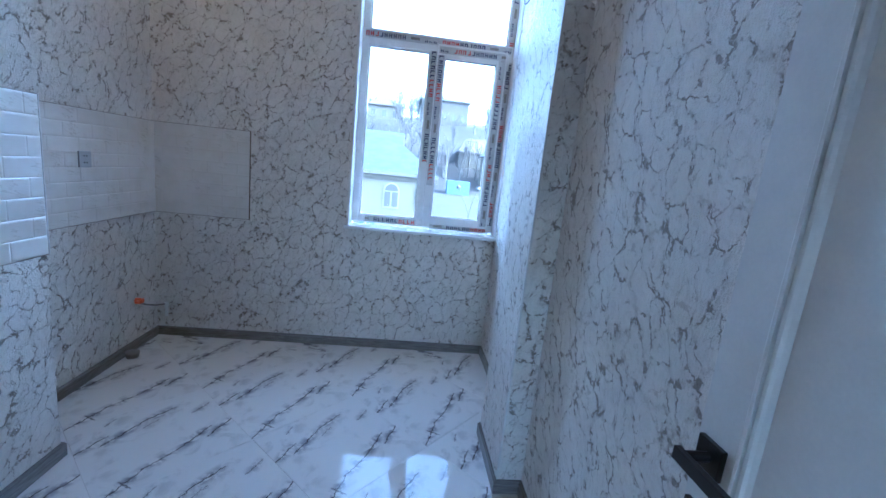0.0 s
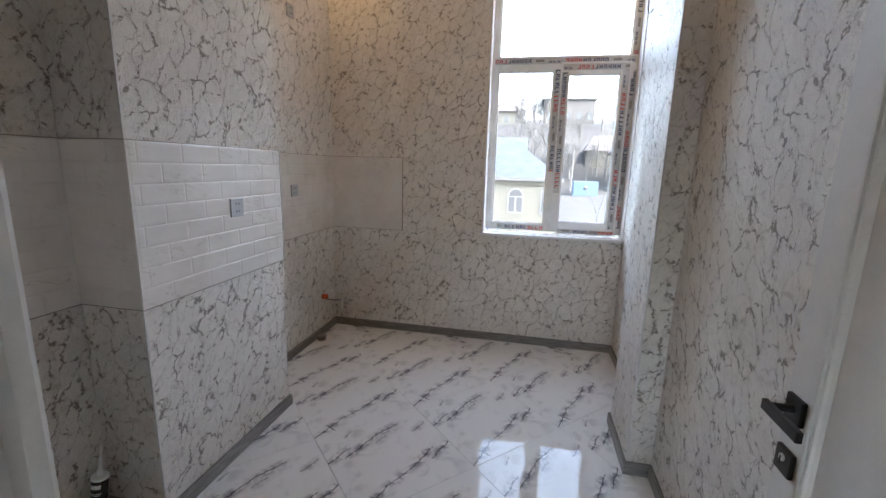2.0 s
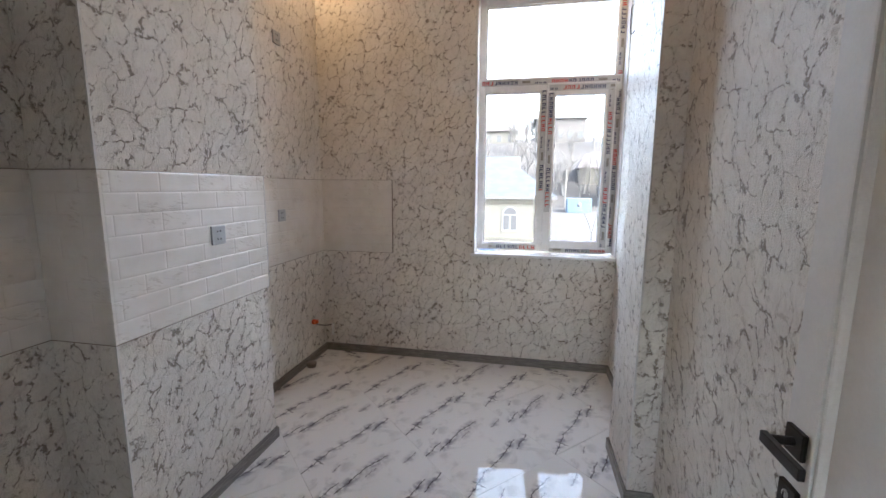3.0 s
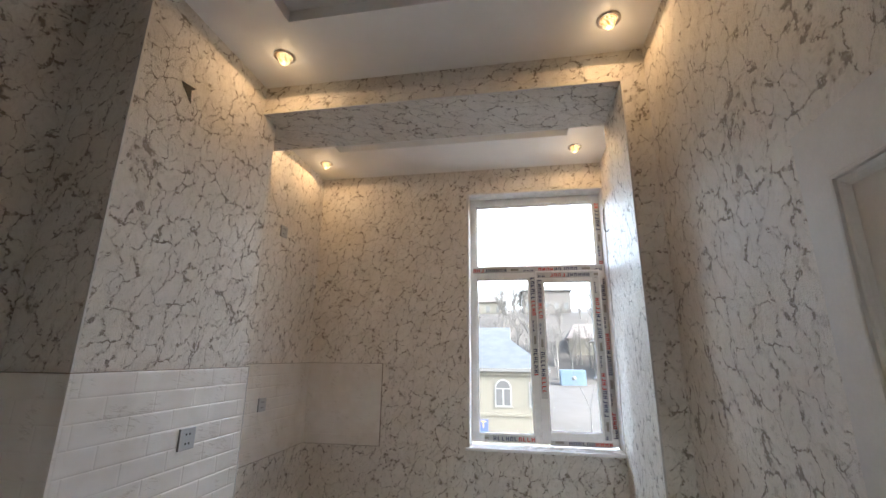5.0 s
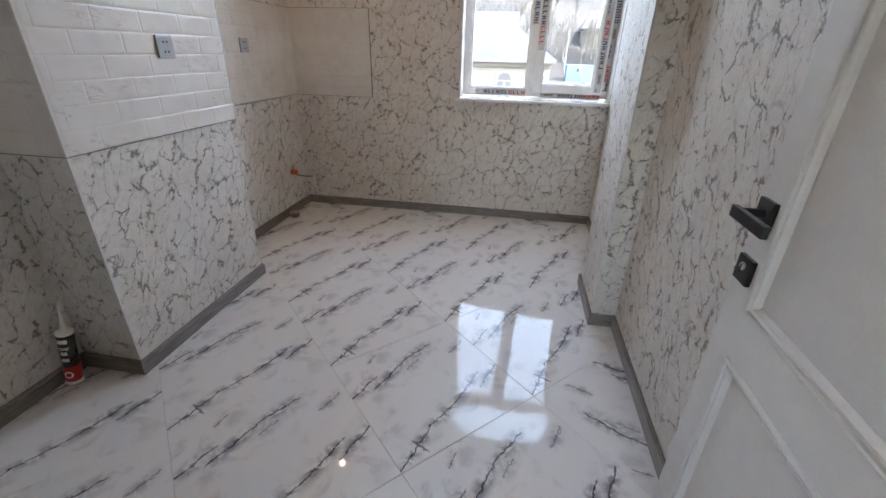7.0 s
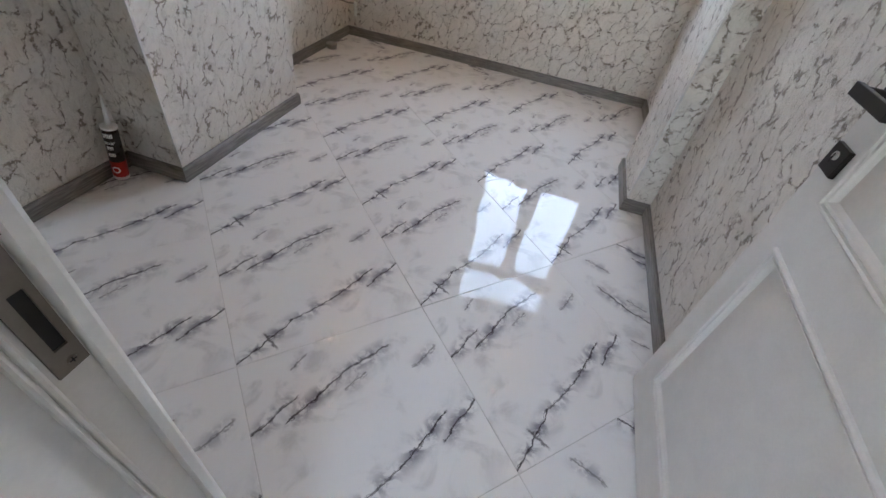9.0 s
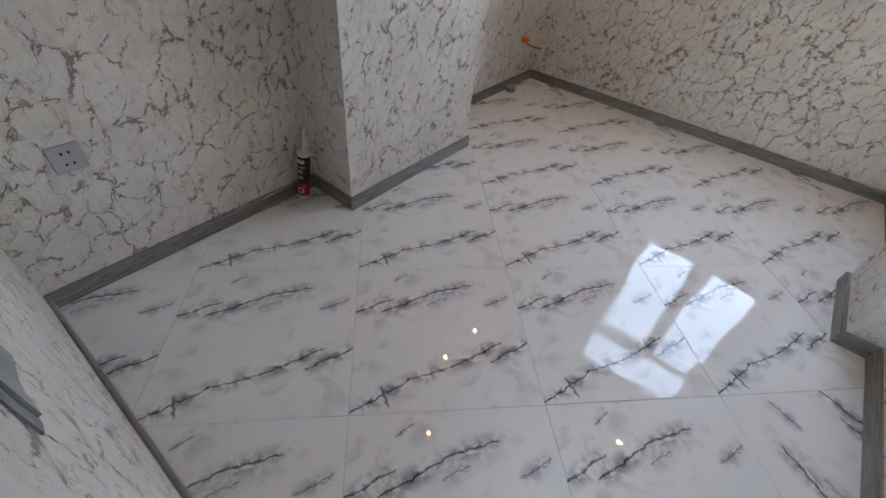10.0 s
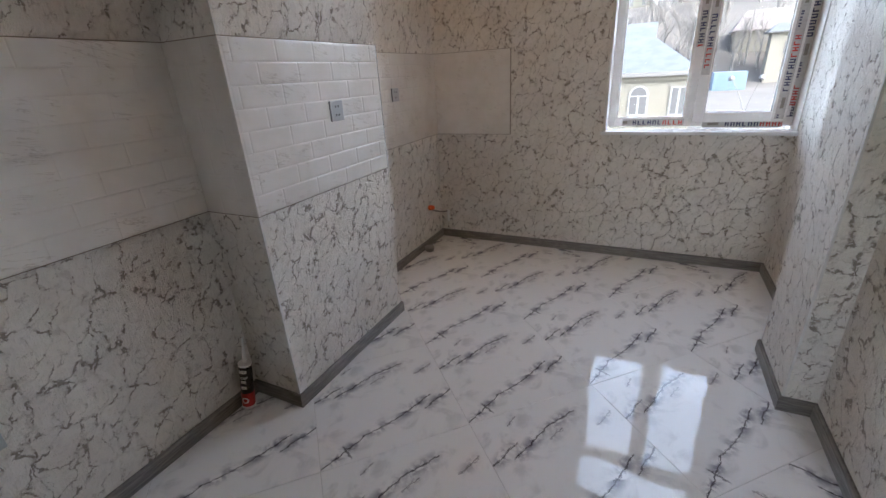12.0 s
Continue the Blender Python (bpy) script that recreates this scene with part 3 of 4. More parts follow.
strike = part("strike_plate", boxes((SX, SX + 0.0026, -0.267, -0.245, 0.893, 0.916), (SX, SX + 0.0026, -0.267, -0.2595, 0.916, 0.972), (SX, SX + 0.0026, -0.250, -0.245, 0.916, 0.972), (SX, SX + 0.0026, -0.267, -0.245, 0.972, 1.12)), M_STRIKE, door_case, "dull brown steel strike plate")
part("lip", prism([(SX, -0.245), (SX + 0.0026, -0.245), (SX + 0.0042, -0.2395), (SX + 0.0062, -0.2335), (SX + 0.0046, -0.2325), (SX, -0.239)], 1.008, 1.078), M_STRIKE, strike)
part("latch_hole", boxes((SX + 0.0002, SX + 0.0006, -0.2595, -0.250, 0.916, 0.972)), M_HOLE, strike)
for zz in (0.902, 0.995):
    part("screw", lathe([(0.0034, 0.0), (0.0028, 0.0012), (0.0012, 0.0012), (0.0012, 0.0004)], pose(SX + 0.0026, -0.2545, zz, 0, 90, 0), 12), M_STRIKE, strike)
    part("screw_slot", boxes((SX + 0.0038, SX + 0.0041, -0.2570, -0.2520, zz - 0.0005, zz + 0.0005), (SX + 0.0038, SX + 0.0041, -0.2550, -0.2540, zz - 0.0025, zz + 0.0025)), M_HOLE, strike)


def frame_ring(x, y0, y1, z0, z1, steps):
    """A moulded rectangle on a leaf whose face looks along -x: (inset, rise) steps."""
    bm = bmesh.new()
    rings = []
    for d, h in steps:
        rings.append([bm.verts.new((x - h, y, z)) for y, z in ((y0 + d, z0 + d), (y1 - d, z0 + d), (y1 - d, z1 - d), (y0 + d, z1 - d))])
    for a, b in zip(rings, rings[1:]):
        for i in range(4):
            bm.faces.new((a[i], b[i], b[(i + 1) % 4], a[(i + 1) % 4]))
    bmesh.ops.recalc_face_normals(bm, faces=bm.faces)
    return bm


door = thing("door_1", pose(0.677, -0.243, 0.0, 0, 0, -0.3), "matt white panelled door standing open against the wall", "door", kind="structure")
LX, LW, LH = -0.042, 0.828, 2.03
stile, mid0, mid1, low0, up1 = 0.085, 0.685, 0.80, 0.14, 1.91
leaf = part("leaf", boxes((LX, 0.0, 0.0, stile, 0.008, LH), (LX, 0.0, LW - stile, LW, 0.008, LH), (LX, 0.0, stile, LW - stile, 0.008, low0), (LX, 0.0, stile, LW - stile, mid0, mid1), (LX, 0.0, stile, LW - stile, up1, LH), (LX + 0.008, -0.008, stile, LW - stile, low0, mid0), (LX + 0.008, -0.008, stile, LW - stile, mid1, up1)), M_DOOR, door)
MOULD = [(-0.002, 0.0), (-0.001, 0.005), (0.003, 0.008), (0.008, 0.007), (0.009, 0.0005), (0.012, 0.0005), (0.0135, 0.0045), (0.018, 0.003), (0.021, -0.002), (0.027, -0.0075)]
for z0, z1 in ((low0, mid0), (mid1, up1)):
    part("moulding", frame_ring(LX, stile, LW - stile, z0, z1, MOULD), M_DOOR, door)
handle = part("handle", boxes((LX - 0.010, LX, LW - 0.066, LW - 0.012, 0.965, 1.020), bev=0.002), M_BLACK, door, "black square lever handle")
part("neck", lathe([(0.009, 0.0), (0.009, 0.05)], pose(LX - 0.008, LW - 0.039, 0.993, 0, -90, 0), 14), M_BLACK, handle)
part("lever", boxes((LX - 0.062, LX - 0.050, LW - 0.150, LW - 0.026, 0.981, 1.004), bev=0.002), M_BLACK, handle)
lock = part("lock_rosette", boxes((LX - 0.010, LX, LW - 0.066, LW - 0.012, 0.845, 0.900), bev=0.002), M_BLACK, door, "black square lock plate")
part("lock_cylinder", lathe([(0.0085, 0.0), (0.0085, 0.003), (0.007, 0.004)], pose(LX - 0.010, LW - 0.039, 0.880, 0, -90, 0), 16), M_STEEL, lock)
part("key_slot", boxes((LX - 0.0150, LX - 0.0142, LW - 0.041, LW - 0.037, 0.866, 0.884)), M_HOLE, lock)

# ---- downlights ----
lamp = thing("ceiling_downlight", (-1.06, 1.37, CEIL_N), "small recessed spotlight with amber glowing crystal", "ceiling light", "ceiling downlights")
smooth(part("ring", lathe([(0.053, 0.0), (0.053, -0.005), (0.048, -0.009), (0.040, -0.009), (0.037, -0.002)][::-1], None, 28), M_CHROME, lamp, "polished ring"))
crystal = part("crystal", lathe([(0.008, -0.044), (0.019, -0.040), (0.028, -0.028), (0.032, -0.014), (0.033, -0.002)], None, 12), M_AMBER, lamp, "faceted amber crystal")
part("bright_core", lathe([(0.005, -0.0485), (0.010, -0.047), (0.010, -0.0435)], None, 10), M_CORE, crystal, "bright white-hot lamp core")
bulb = bpy.data.lights.new("downlight_bulb", "SPOT")
bulb.spot_size, bulb.spot_blend = radians(177), 0.05
bulb.energy, bulb.color, bulb.shadow_soft_size = 0.17, (1.0, 0.62, 0.31), 0.01
b = new("bulb", bulb)
b.parent = lamp
b.location = (0, 0, -0.054)
scatter = bpy.data.lights.new("crystal_scatter", "POINT")
scatter.energy, scatter.color, scatter.shadow_soft_size = 0.016, (1.0, 0.70, 0.40), 0.006
b = new("scatter", scatter)
b.parent = lamp
b.location = (0, 0, -0.075)
for x, y, z in ((0.53, 1.38, CEIL_N), (-1.47, 2.73, CEIL_F), (-1.47, 2.21, CEIL_F), (0.56, 2.75, CEIL_F), (0.53, 2.19, CEIL_F)):
    copy_thing(lamp, Matrix.Translation((x, y, z)))


# ---- sockets ----
def outlet(at, turn, label):
    """A square double outlet whose face looks along +x before the turn."""
    s = thing("wall_socket", Matrix.Translation(at) @ pose(0, 0, 0, 0, 0, turn), label, "socket", "wall sockets")
    plate = part("plate", boxes((0.0, 0.009, -0.043, 0.043, -0.043, 0.043), bev=0.003), M_SOCKET, s)
    for z in (-0.018, 0.018):
        for y in (-0.0095, 0.0095):
            part("slot", boxes((0.0085, 0.0096, y - 0.0035, y + 0.0035, z - 0.004, z + 0.004)), M_HOLE, plate)
    return s


SOC = "grey plastic double socket on the "
outlet((PIER_X + 0.0135, 1.358, 1.250), 0, SOC + "glazed wall tiles")
outlet((LEFT_N + 0.0135, -0.028, 1.245), 0, SOC + "glazed wall tiles")
outlet((LEFT_N + 0.001, -0.004, 0.490), 0, SOC + "wallpaper above the skirting")
outlet((LEFT_F + 0.0135, 2.41, 1.265), 0, SOC + "glazed wall tiles")
outlet((LEFT_F + 0.001, 2.47, 2.49), 0, SOC + "wallpaper high up in the recess")
sw = thing("switch_panel", (-0.50, NEAR_Y + 0.001, 0.89), "grey double wall plate with socket and switch", "switch")
bm = bmesh.new()
rings = [[bm.verts.new((x, h, z)) for x, z in ((-0.105 + d, -0.055 + d), (0.105 - d, -0.055 + d), (0.105 - d, 0.055 - d), (-0.105 + d, 0.055 - d))] for d, h in ((0.0, 0.0), (0.0, 0.002), (0.006, 0.005), (0.008, 0.005), (0.009, 0.0038), (0.010, 0.0045))]
for a, b in zip(rings, rings[1:]):
    for i in range(4):
        bm.faces.new((a[i], a[(i + 1) % 4], b[(i + 1) % 4], b[i]))
bm.faces.new(rings[-1])
bmesh.ops.recalc_face_normals(bm, faces=bm.faces)
plate = part("plate", bm, M_PLATE, sw)
part("seam", boxes((-0.0008, 0.0008, 0.004, 0.0052, -0.045, 0.045)), M_STEEL, plate)
part("rocker", prism([(0.006, 0.0040), (0.094, 0.0040), (0.094, 0.0085), (0.05, 0.0052), (0.006, 0.0105)], -0.044, 0.044), M_PLATE, sw, "grey rocker pressed in at its middle")
for z in (-0.02, 0.02):
    for x in (-0.066, -0.046):
        part("slot", boxes((x - 0.003, x + 0.003, 0.0040, 0.0050, z - 0.004, z + 0.004)), M_HOLE, plate)

# ---- sealant cartridge ----
def look_up(x, y, dx, dy, h, k):
    """A base at x, y whose axis leans by dx, dy over the height h, scaled by k."""
    z = Vector((dx, dy, h)).normalized()
    a = Vector((0, 1, 0)).cross(z).normalized()
    m = Matrix((a, z.cross(a), z)).transposed().to_4x4()
    return Matrix.Translation((x, y, 0.004)) @ m @ Matrix.Rotation(radians(10), 4, "Z") @ Matrix.Scale(k, 4)


tubeob = thing("sealant_cartridge", look_up(-1.542, 0.742, 0.030, 0.0165, 0.24, 1.13), "black and red sealant cartridge with white nozzle", "sealant tube")
body = part("body", lathe([(0.0245, 0.004), (0.025, 0.006), (0.025, 0.205), (0.024, 0.207)], None, 28), M_TUBE, tubeob)
smooth(body)
part("red_band", lathe([(0.0252, 0.012), (0.0254, 0.013), (0.0254, 0.075), (0.0252, 0.076)], None, 28), M_TUBER, tubeob, "red label band")
part("base_ring", lathe([(0.0245, 0.0), (0.0262, 0.001), (0.0262, 0.011), (0.0255, 0.012)], None, 28), M_WHITE, tubeob)
part("shoulder", lathe([(0.0255, 0.204), (0.0255, 0.212), (0.012, 0.217), (0.0085, 0.218)], None, 28), M_WHITE, tubeob)
part("nozzle", lathe([(0.010, 0.217), (0.0095, 0.232), (0.0075, 0.234), (0.0028, 0.325)], None, 16), M_WHITE, tubeob, "long white nozzle")
for z, wdt, hgt in ((0.175, 0.020, 0.016), (0.156, 0.024, 0.003), (0.15, 0.018, 0.003), (0.128, 0.012, 0.014), (0.100, 0.014, 0.014)):
    bm = bmesh.new()
    n = 6
    for i in range(n):
        a0, a1 = -1.35 + (i - n / 2) * wdt / 0.0256 / n * 1.6, -1.35 + (i + 0.75 - n / 2) * wdt / 0.0256 / n * 1.6
        q = [bm.verts.new((0.0257 * math.cos(a), 0.0257 * math.sin(a), zz)) for a, zz in ((a0, z), (a1, z), (a1, z + hgt), (a0, z + hgt))]
        bm.faces.new(q)
    part("label_mark", bm, M_WHITE, tubeob)
bm = bmesh.new()
for i in range(16):
    a0, a1 = 2 * math.pi * i / 16, 2 * math.pi * (i + 1) / 16
    q = []
    for a, r in ((a0, 0.009), (a1, 0.009), (a1, 0.014), (a0, 0.014)):
        th = -1.35 + r * math.cos(a) / 0.0257
        q.append(bm.verts.new((0.0258 * math.cos(th), 0.0258 * math.sin(th), 0.043 + r * math.sin(a))))
    bm.faces.new(q)
part("label_ring", bm, M_WHITE, tubeob)

# ---- water stub, drain, cable, hole ----
pipe = thing("water_pipe_stub", (LEFT_F, 2.815, 0.335), "orange capped pipe stub with thin hose in the corner", "pipe")
part("orange_cap", lathe([(0.016, 0.0), (0.021, 0.004), (0.021, 0.030), (0.015, 0.034), (0.011, 0.050)], pose(0, 0, 0, 0, 90, 0), 16), M_ORANGE, pipe, "bright orange cap")
part("cap_wing", boxes((0.02, 0.036, -0.040, 0.036, -0.008, 0.010), bev=0.003), M_ORANGE, pipe)
part("hose", tube([(0.018, 0.0, -0.012), (0.03, 0.06, -0.045), (0.05, 0.14, -0.075), (0.07, 0.215, -0.09)], 0.006), M_PIPE, pipe)
part("white_stub", lathe([(0.011, -0.185), (0.011, -0.115), (0.015, -0.11), (0.015, -0.085), (0.010, -0.08)], pose(0.075, 0.222, 0.0), 14), M_WHITE, pipe)
drain = thing("drain_pipe", (LEFT_F + 0.055, 2.675, 0.0), "short grey capped drain pipe on the floor", "pipe")
smooth(part("stub", lathe([(0.036, 0.0), (0.036, 0.022), (0.040, 0.024), (0.040, 0.036), (0.034, 0.038)], None, 24), M_PIPE, drain))
cable = thing("loose_cable", (RIGHT_F, 2.93, 2.53), "thin dark loose cable end at the window", "cable")
part("wire", tube([(0.0, 0.125, 0.23), (-0.012, 0.10, 0.20), (-0.018, 0.085, 0.12), (-0.02, 0.07, 0.05), (-0.02, 0.04, 0.01), (-0.025, 0.0, -0.005), (-0.025, -0.05, -0.015), (-0.022, -0.085, -0.01)], 0.0036), M_WIRE, cable)
hole = thing("wall_hole", (PIER_X, 1.07, 2.707), "small dark torn hole in the wallpaper", "hole")
bm = bmesh.new()
tri = [(-0.035, 0.015), (0.030, -0.055), (0.022, 0.005), (0.045, 0.028)]
lo = [bm.verts.new((0.0005, y, z)) for y, z in tri]
hi = [bm.verts.new((0.0025, y, z)) for y, z in tri]
for i in range(4):
    bm.faces.new((lo[i], lo[(i + 1) % 4], hi[(i + 1) % 4], hi[i]))
bm.faces.new(hi)
bmesh.ops.recalc_face_normals(bm, faces=bm.faces)
part("opening", bm, M_HOLE, hole)

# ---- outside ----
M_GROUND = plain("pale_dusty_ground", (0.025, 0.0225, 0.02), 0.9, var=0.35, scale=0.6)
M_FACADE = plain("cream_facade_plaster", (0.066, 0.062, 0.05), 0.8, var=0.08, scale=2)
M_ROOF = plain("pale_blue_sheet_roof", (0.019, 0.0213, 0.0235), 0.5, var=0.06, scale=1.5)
M_DARKGLASS = plain("dark_window_glass", (0.045, 0.046, 0.048), 0.15)
M_BRICK = plain("weathered_brick", (0.053, 0.049, 0.046), 0.85, var=0.2, scale=3)
M_RUST = plain("red_brown_roof", (0.055, 0.046, 0.044), 0.7, var=0.2, scale=1)
M_SLATE = plain("grey_roof", (0.052, 0.052, 0.052), 0.7, var=0.2, scale=1)
M_CONT = plain("blue_painted_steel", (0.045, 0.075, 0.11), 0.5, var=0.1, scale=2)
M_BARK = plain("pale_bark", (0.075, 0.071, 0.067), 0.9, var=0.3, scale=5)
M_POLE = plain("grey_lamp_pole", (0.04, 0.041, 0.042), 0.5, var=0.1)
M_OUTWHITE = plain("weathered_white_paint", (0.12, 0.12, 0.119), 0.6)
M_YELLOW = plain("yellow_sign_paint", (0.30, 0.21, 0.02), 0.5, var=0.05)
M_SIGN = plain("blue_sign_board", (0.015, 0.03, 0.10), 0.5, var=0.05)


def ground_z(x, y):
    a = min(1.0, max(0.0, (y - 18) / 32))
    b = min(1.0, max(0.0, (y - 50) / 28))
    c = min(1.0, max(0.0, (y - 78) / 120))
    return -3.2 + 1.8 * a * a + 10.8 * b * b * (3 - 2 * b) + 14 * c + 0.35 * noise.noise((x * 0.12, y * 0.12, 0.0)) * (a + b)


bm = bmesh.new()
ys = [-120, -40, -5, 5, 12] + [18 + 2 * i for i in range(40)] + [110, 140, 200, 400, 1500]
xs = [-1200, -300, -100, -50] + [-30 + 3 * i for i in range(21)] + [50, 100, 300, 1200]
grid = [[bm.verts.new((x, y, ground_z(x, y))) for x in xs] for y in ys]
for i in range(len(ys) - 1):
    for j in range(len(xs) - 1):
        bm.faces.new((grid[i][j], grid[i][j + 1], grid[i + 1][j + 1], grid[i + 1][j]))
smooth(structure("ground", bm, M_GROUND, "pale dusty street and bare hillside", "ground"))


def hip_roof(x0, x1, y0, y1, z, h, over=0.4, ridge=0.35):
    bm = bmesh.new()
    x0, x1, y0, y1 = x0 - over, x1 + over, y0 - over, y1 + over
    d = min(x1 - x0, y1 - y0) * ridge
    lo = [bm.verts.new(p) for p in ((x0, y0, z), (x1, y0, z), (x1, y1, z), (x0, y1, z))]
    ed = [bm.verts.new((v.co.x, v.co.y, z + 0.15)) for v in lo]
    cx, cy = (x0 + x1) / 2, (y0 + y1) / 2
    if x1 - x0 > y1 - y0:
        r = [bm.verts.new((x0 + d, cy, z + h)), bm.verts.new((x1 - d, cy, z + h))]
        bm.faces.new((ed[0], ed[1], r[1], r[0]))
        bm.faces.new((ed[1], ed[2], r[1]))
        bm.faces.new((ed[2], ed[3], r[0], r[1]))
        bm.faces.new((ed[3], ed[0], r[0]))
    else:
        r = [bm.verts.new((cx, y0 + d, z + h)), bm.verts.new((cx, y1 - d, z + h))]
        bm.faces.new((ed[0], ed[1], r[0]))
        bm.faces.new((ed[1], ed[2], r[1], r[0]))
        bm.faces.new((ed[2], ed[3], r[1]))
        bm.faces.new((ed[3], ed[0], r[0], r[1]))
    for i in range(4):
        bm.faces.new((lo[i], lo[(i + 1) % 4], ed[(i + 1) % 4], ed[i]))
    bm.faces.new(lo[::-1])
    return bm


def gablet_roof(x0, x1, y0, y1, z, gx, h, gh):
    """A hip roof with an upright gablet over its right end: ridge height h, gablet foot gh."""
    bm = bmesh.new()
    cy = (y0 + y1) / 2
    lo = [bm.verts.new(p) for p in ((x0, y0, z), (x1, y0, z), (x1, y1, z), (x0, y1, z))]
    ed = [bm.verts.new((v.co.x, v.co.y, z + 0.15)) for v in lo]
    run = (cy - y0) * (gh - 0.15) / (h - 0.15)
    left, right = bm.verts.new((x0 + 2.4, cy, z + h)), bm.verts.new((gx, cy, z + h))
    g0, g1 = bm.verts.new((gx, y0 + run, z + gh)), bm.verts.new((gx, y1 - run, z + gh))
    bm.faces.new((ed[0], ed[1], g0, right, left))
    bm.faces.new((ed[1], ed[2], g1, g0))
    bm.faces.new((g0, g1, right))
    bm.faces.new((ed[2], ed[3], left, right, g1))
    bm.faces.new((ed[3], ed[0], left))
    for i in range(4):
        bm.faces.new((lo[i], lo[(i + 1) % 4], ed[(i + 1) % 4], ed[i]))
    bm.faces.new(lo[::-1])
    return bm


def arch_panel(cx, y, z0, w, h, depth, arch=True):
    """An upright panel, arched at the top, facing -y."""
    bm = bmesh.new()
    pts = [(cx - w / 2, z0), (cx + w / 2, z0)]
    if arch:
        spring = z0 + h - w / 2
        pts += [(cx + w / 2 * math.cos(a), spring + w / 2 * math.sin(a)) for a in (math.pi * i / 12 for i in range(13))]
    else:
        pts += [(cx + w / 2, z0 + h), (cx - w / 2, z0 + h)]
    fr = [bm.verts.new((px, y, pz)) for px, pz in pts]
    bk = [bm.verts.new((px, y + depth, pz)) for px, pz in pts]
    bm.faces.new(fr)
    for i in range(len(pts)):
        bm.faces.new((fr[i], bk[i], bk[(i + 1) % len(pts)], fr[(i + 1) % len(pts)]))
    bmesh.ops.recalc_face_normals(bm, faces=bm.faces)
    return bm


def house_window(house, cx, y, z0, w, h, arch):
    win = part("window", arch_panel(cx, y - 0.06, z0, w, h, 0.06, arch), M_OUTWHITE, house, "white framed window")
    zt = z0 + h - (w / 2 if arch else 0.0)
    part("pane", boxes((cx - w / 2 + 0.08, cx - 0.05, y - 0.08, y - 0.065, z0 + 0.1, zt - 0.06)), M_DARKGLASS, win)
    part("pane", boxes((cx + 0.05, cx + w / 2 - 0.08, y - 0.08, y - 0.065, z0 + 0.1, zt - 0.06)), M_DARKGLASS, win)
    if arch:
        part("pane", arch_panel(cx, y - 0.08, zt, w * 0.8, w * 0.42, 0.015, True), M_DARKGLASS, win)


shop = thing("neighbour_house", (0, 25, -3.2), "single-storey cream house with pale blue hip roof", "house")
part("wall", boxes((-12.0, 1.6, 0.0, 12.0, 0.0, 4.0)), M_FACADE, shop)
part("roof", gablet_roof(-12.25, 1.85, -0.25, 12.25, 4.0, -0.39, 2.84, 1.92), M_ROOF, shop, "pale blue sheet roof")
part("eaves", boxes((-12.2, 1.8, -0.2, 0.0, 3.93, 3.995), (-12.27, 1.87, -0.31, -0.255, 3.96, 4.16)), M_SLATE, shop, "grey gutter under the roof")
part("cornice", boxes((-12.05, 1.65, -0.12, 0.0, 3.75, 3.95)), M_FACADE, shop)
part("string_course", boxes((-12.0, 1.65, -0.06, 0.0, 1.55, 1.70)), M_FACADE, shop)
for cx in (-8.6, -5.2, -0.80):
    house_window(shop, cx, 0.0, 2.03, 0.95, 1.5, True)
house_window(shop, 1.05, 0.0, 2.03, 0.8, 1.4, False)
sign = thing("shop_sign", (-1.92, 24.88, -2.0), "blue sign board with yellow letters", "sign")
part("board", boxes((-0.62, 0.24, 0.0, 0.06, -0.50, 0.16)), M_SIGN, sign)
fc = bpy.data.curves.new("letters", "FONT")
fc.body, fc.size, fc.extrude = "ST", 0.52, 0.01
fc.materials.append(M_YELLOW)
fo = new("letters", fc)
fo.parent = sign
fo.matrix_local = pose(-0.42, -0.02, -0.27, 90, 0, 0)


def simple_house(name, x0, x1, y0, y1, z0, h, roof_h, wall_mat, roof_mat, cols, rows, label):
    ho = thing(name, (0, 0, 0), label, "house", "hillside houses")
    part("wall", boxes((x0, x1, y0, y1, z0 - 2.0, z0 + h)), wall_mat, ho)
    part("roof", hip_roof(x0, x1, y0, y1, z0 + h, roof_h, 0.35), roof_mat, ho)
    for i in range(cols):
        for j in range(rows):
            cx = x0 + (i + 0.5) * (x1 - x0) / cols
            part("window", boxes((cx - 0.35, cx + 0.35, y0 - 0.05, y0, z0 + 0.7 + j * 2.3, z0 + 1.8 + j * 2.3)), M_DARKGLASS, ho)
    return ho


simple_house("brick_house", 1.3, 9.5, 75, 83, 9.0, 3.9, 1.1, M_BRICK, M_SLATE, 5, 1, "wide pale brick house on the hill")
simple_house("hill_house", -7.8, -2.1, 76, 83, 8.6, 2.5, 1.8, M_FACADE, M_RUST, 3, 1, "low house with red-brown roof on the hill")
simple_house("hill_shed", 7.1, 14.0, 60, 63, 2.2, 1.8, 2.1, M_FACADE, M_RUST, 3, 0, "brown-roofed house on the slope")
simple_house("white_house", 9.4, 12.4, 54, 55.5, 0.8, 2.6, 0.9, M_FACADE, M_ROOF, 1, 1, "small pale house with a sheet roof by the street")
cont = thing("blue_container", (6.15, 50.0, ground_z(6, 50) - 0.05), "blue painted steel container by the street", "container")
bm = boxes((-1.35, 1.35, 0.0, 2.2, 0.0, 1.7))
for i in range(14):
    box(bm, -1.3 + i * 0.19, -1.22 + i * 0.19, -0.03, 0.0, 0.1, 1.6)
part("body", bm, M_CONT, cont)
part("door_frame", boxes((-0.02, 0.02, -0.05, -0.03, 0.05, 1.65)), M_POLE, cont)
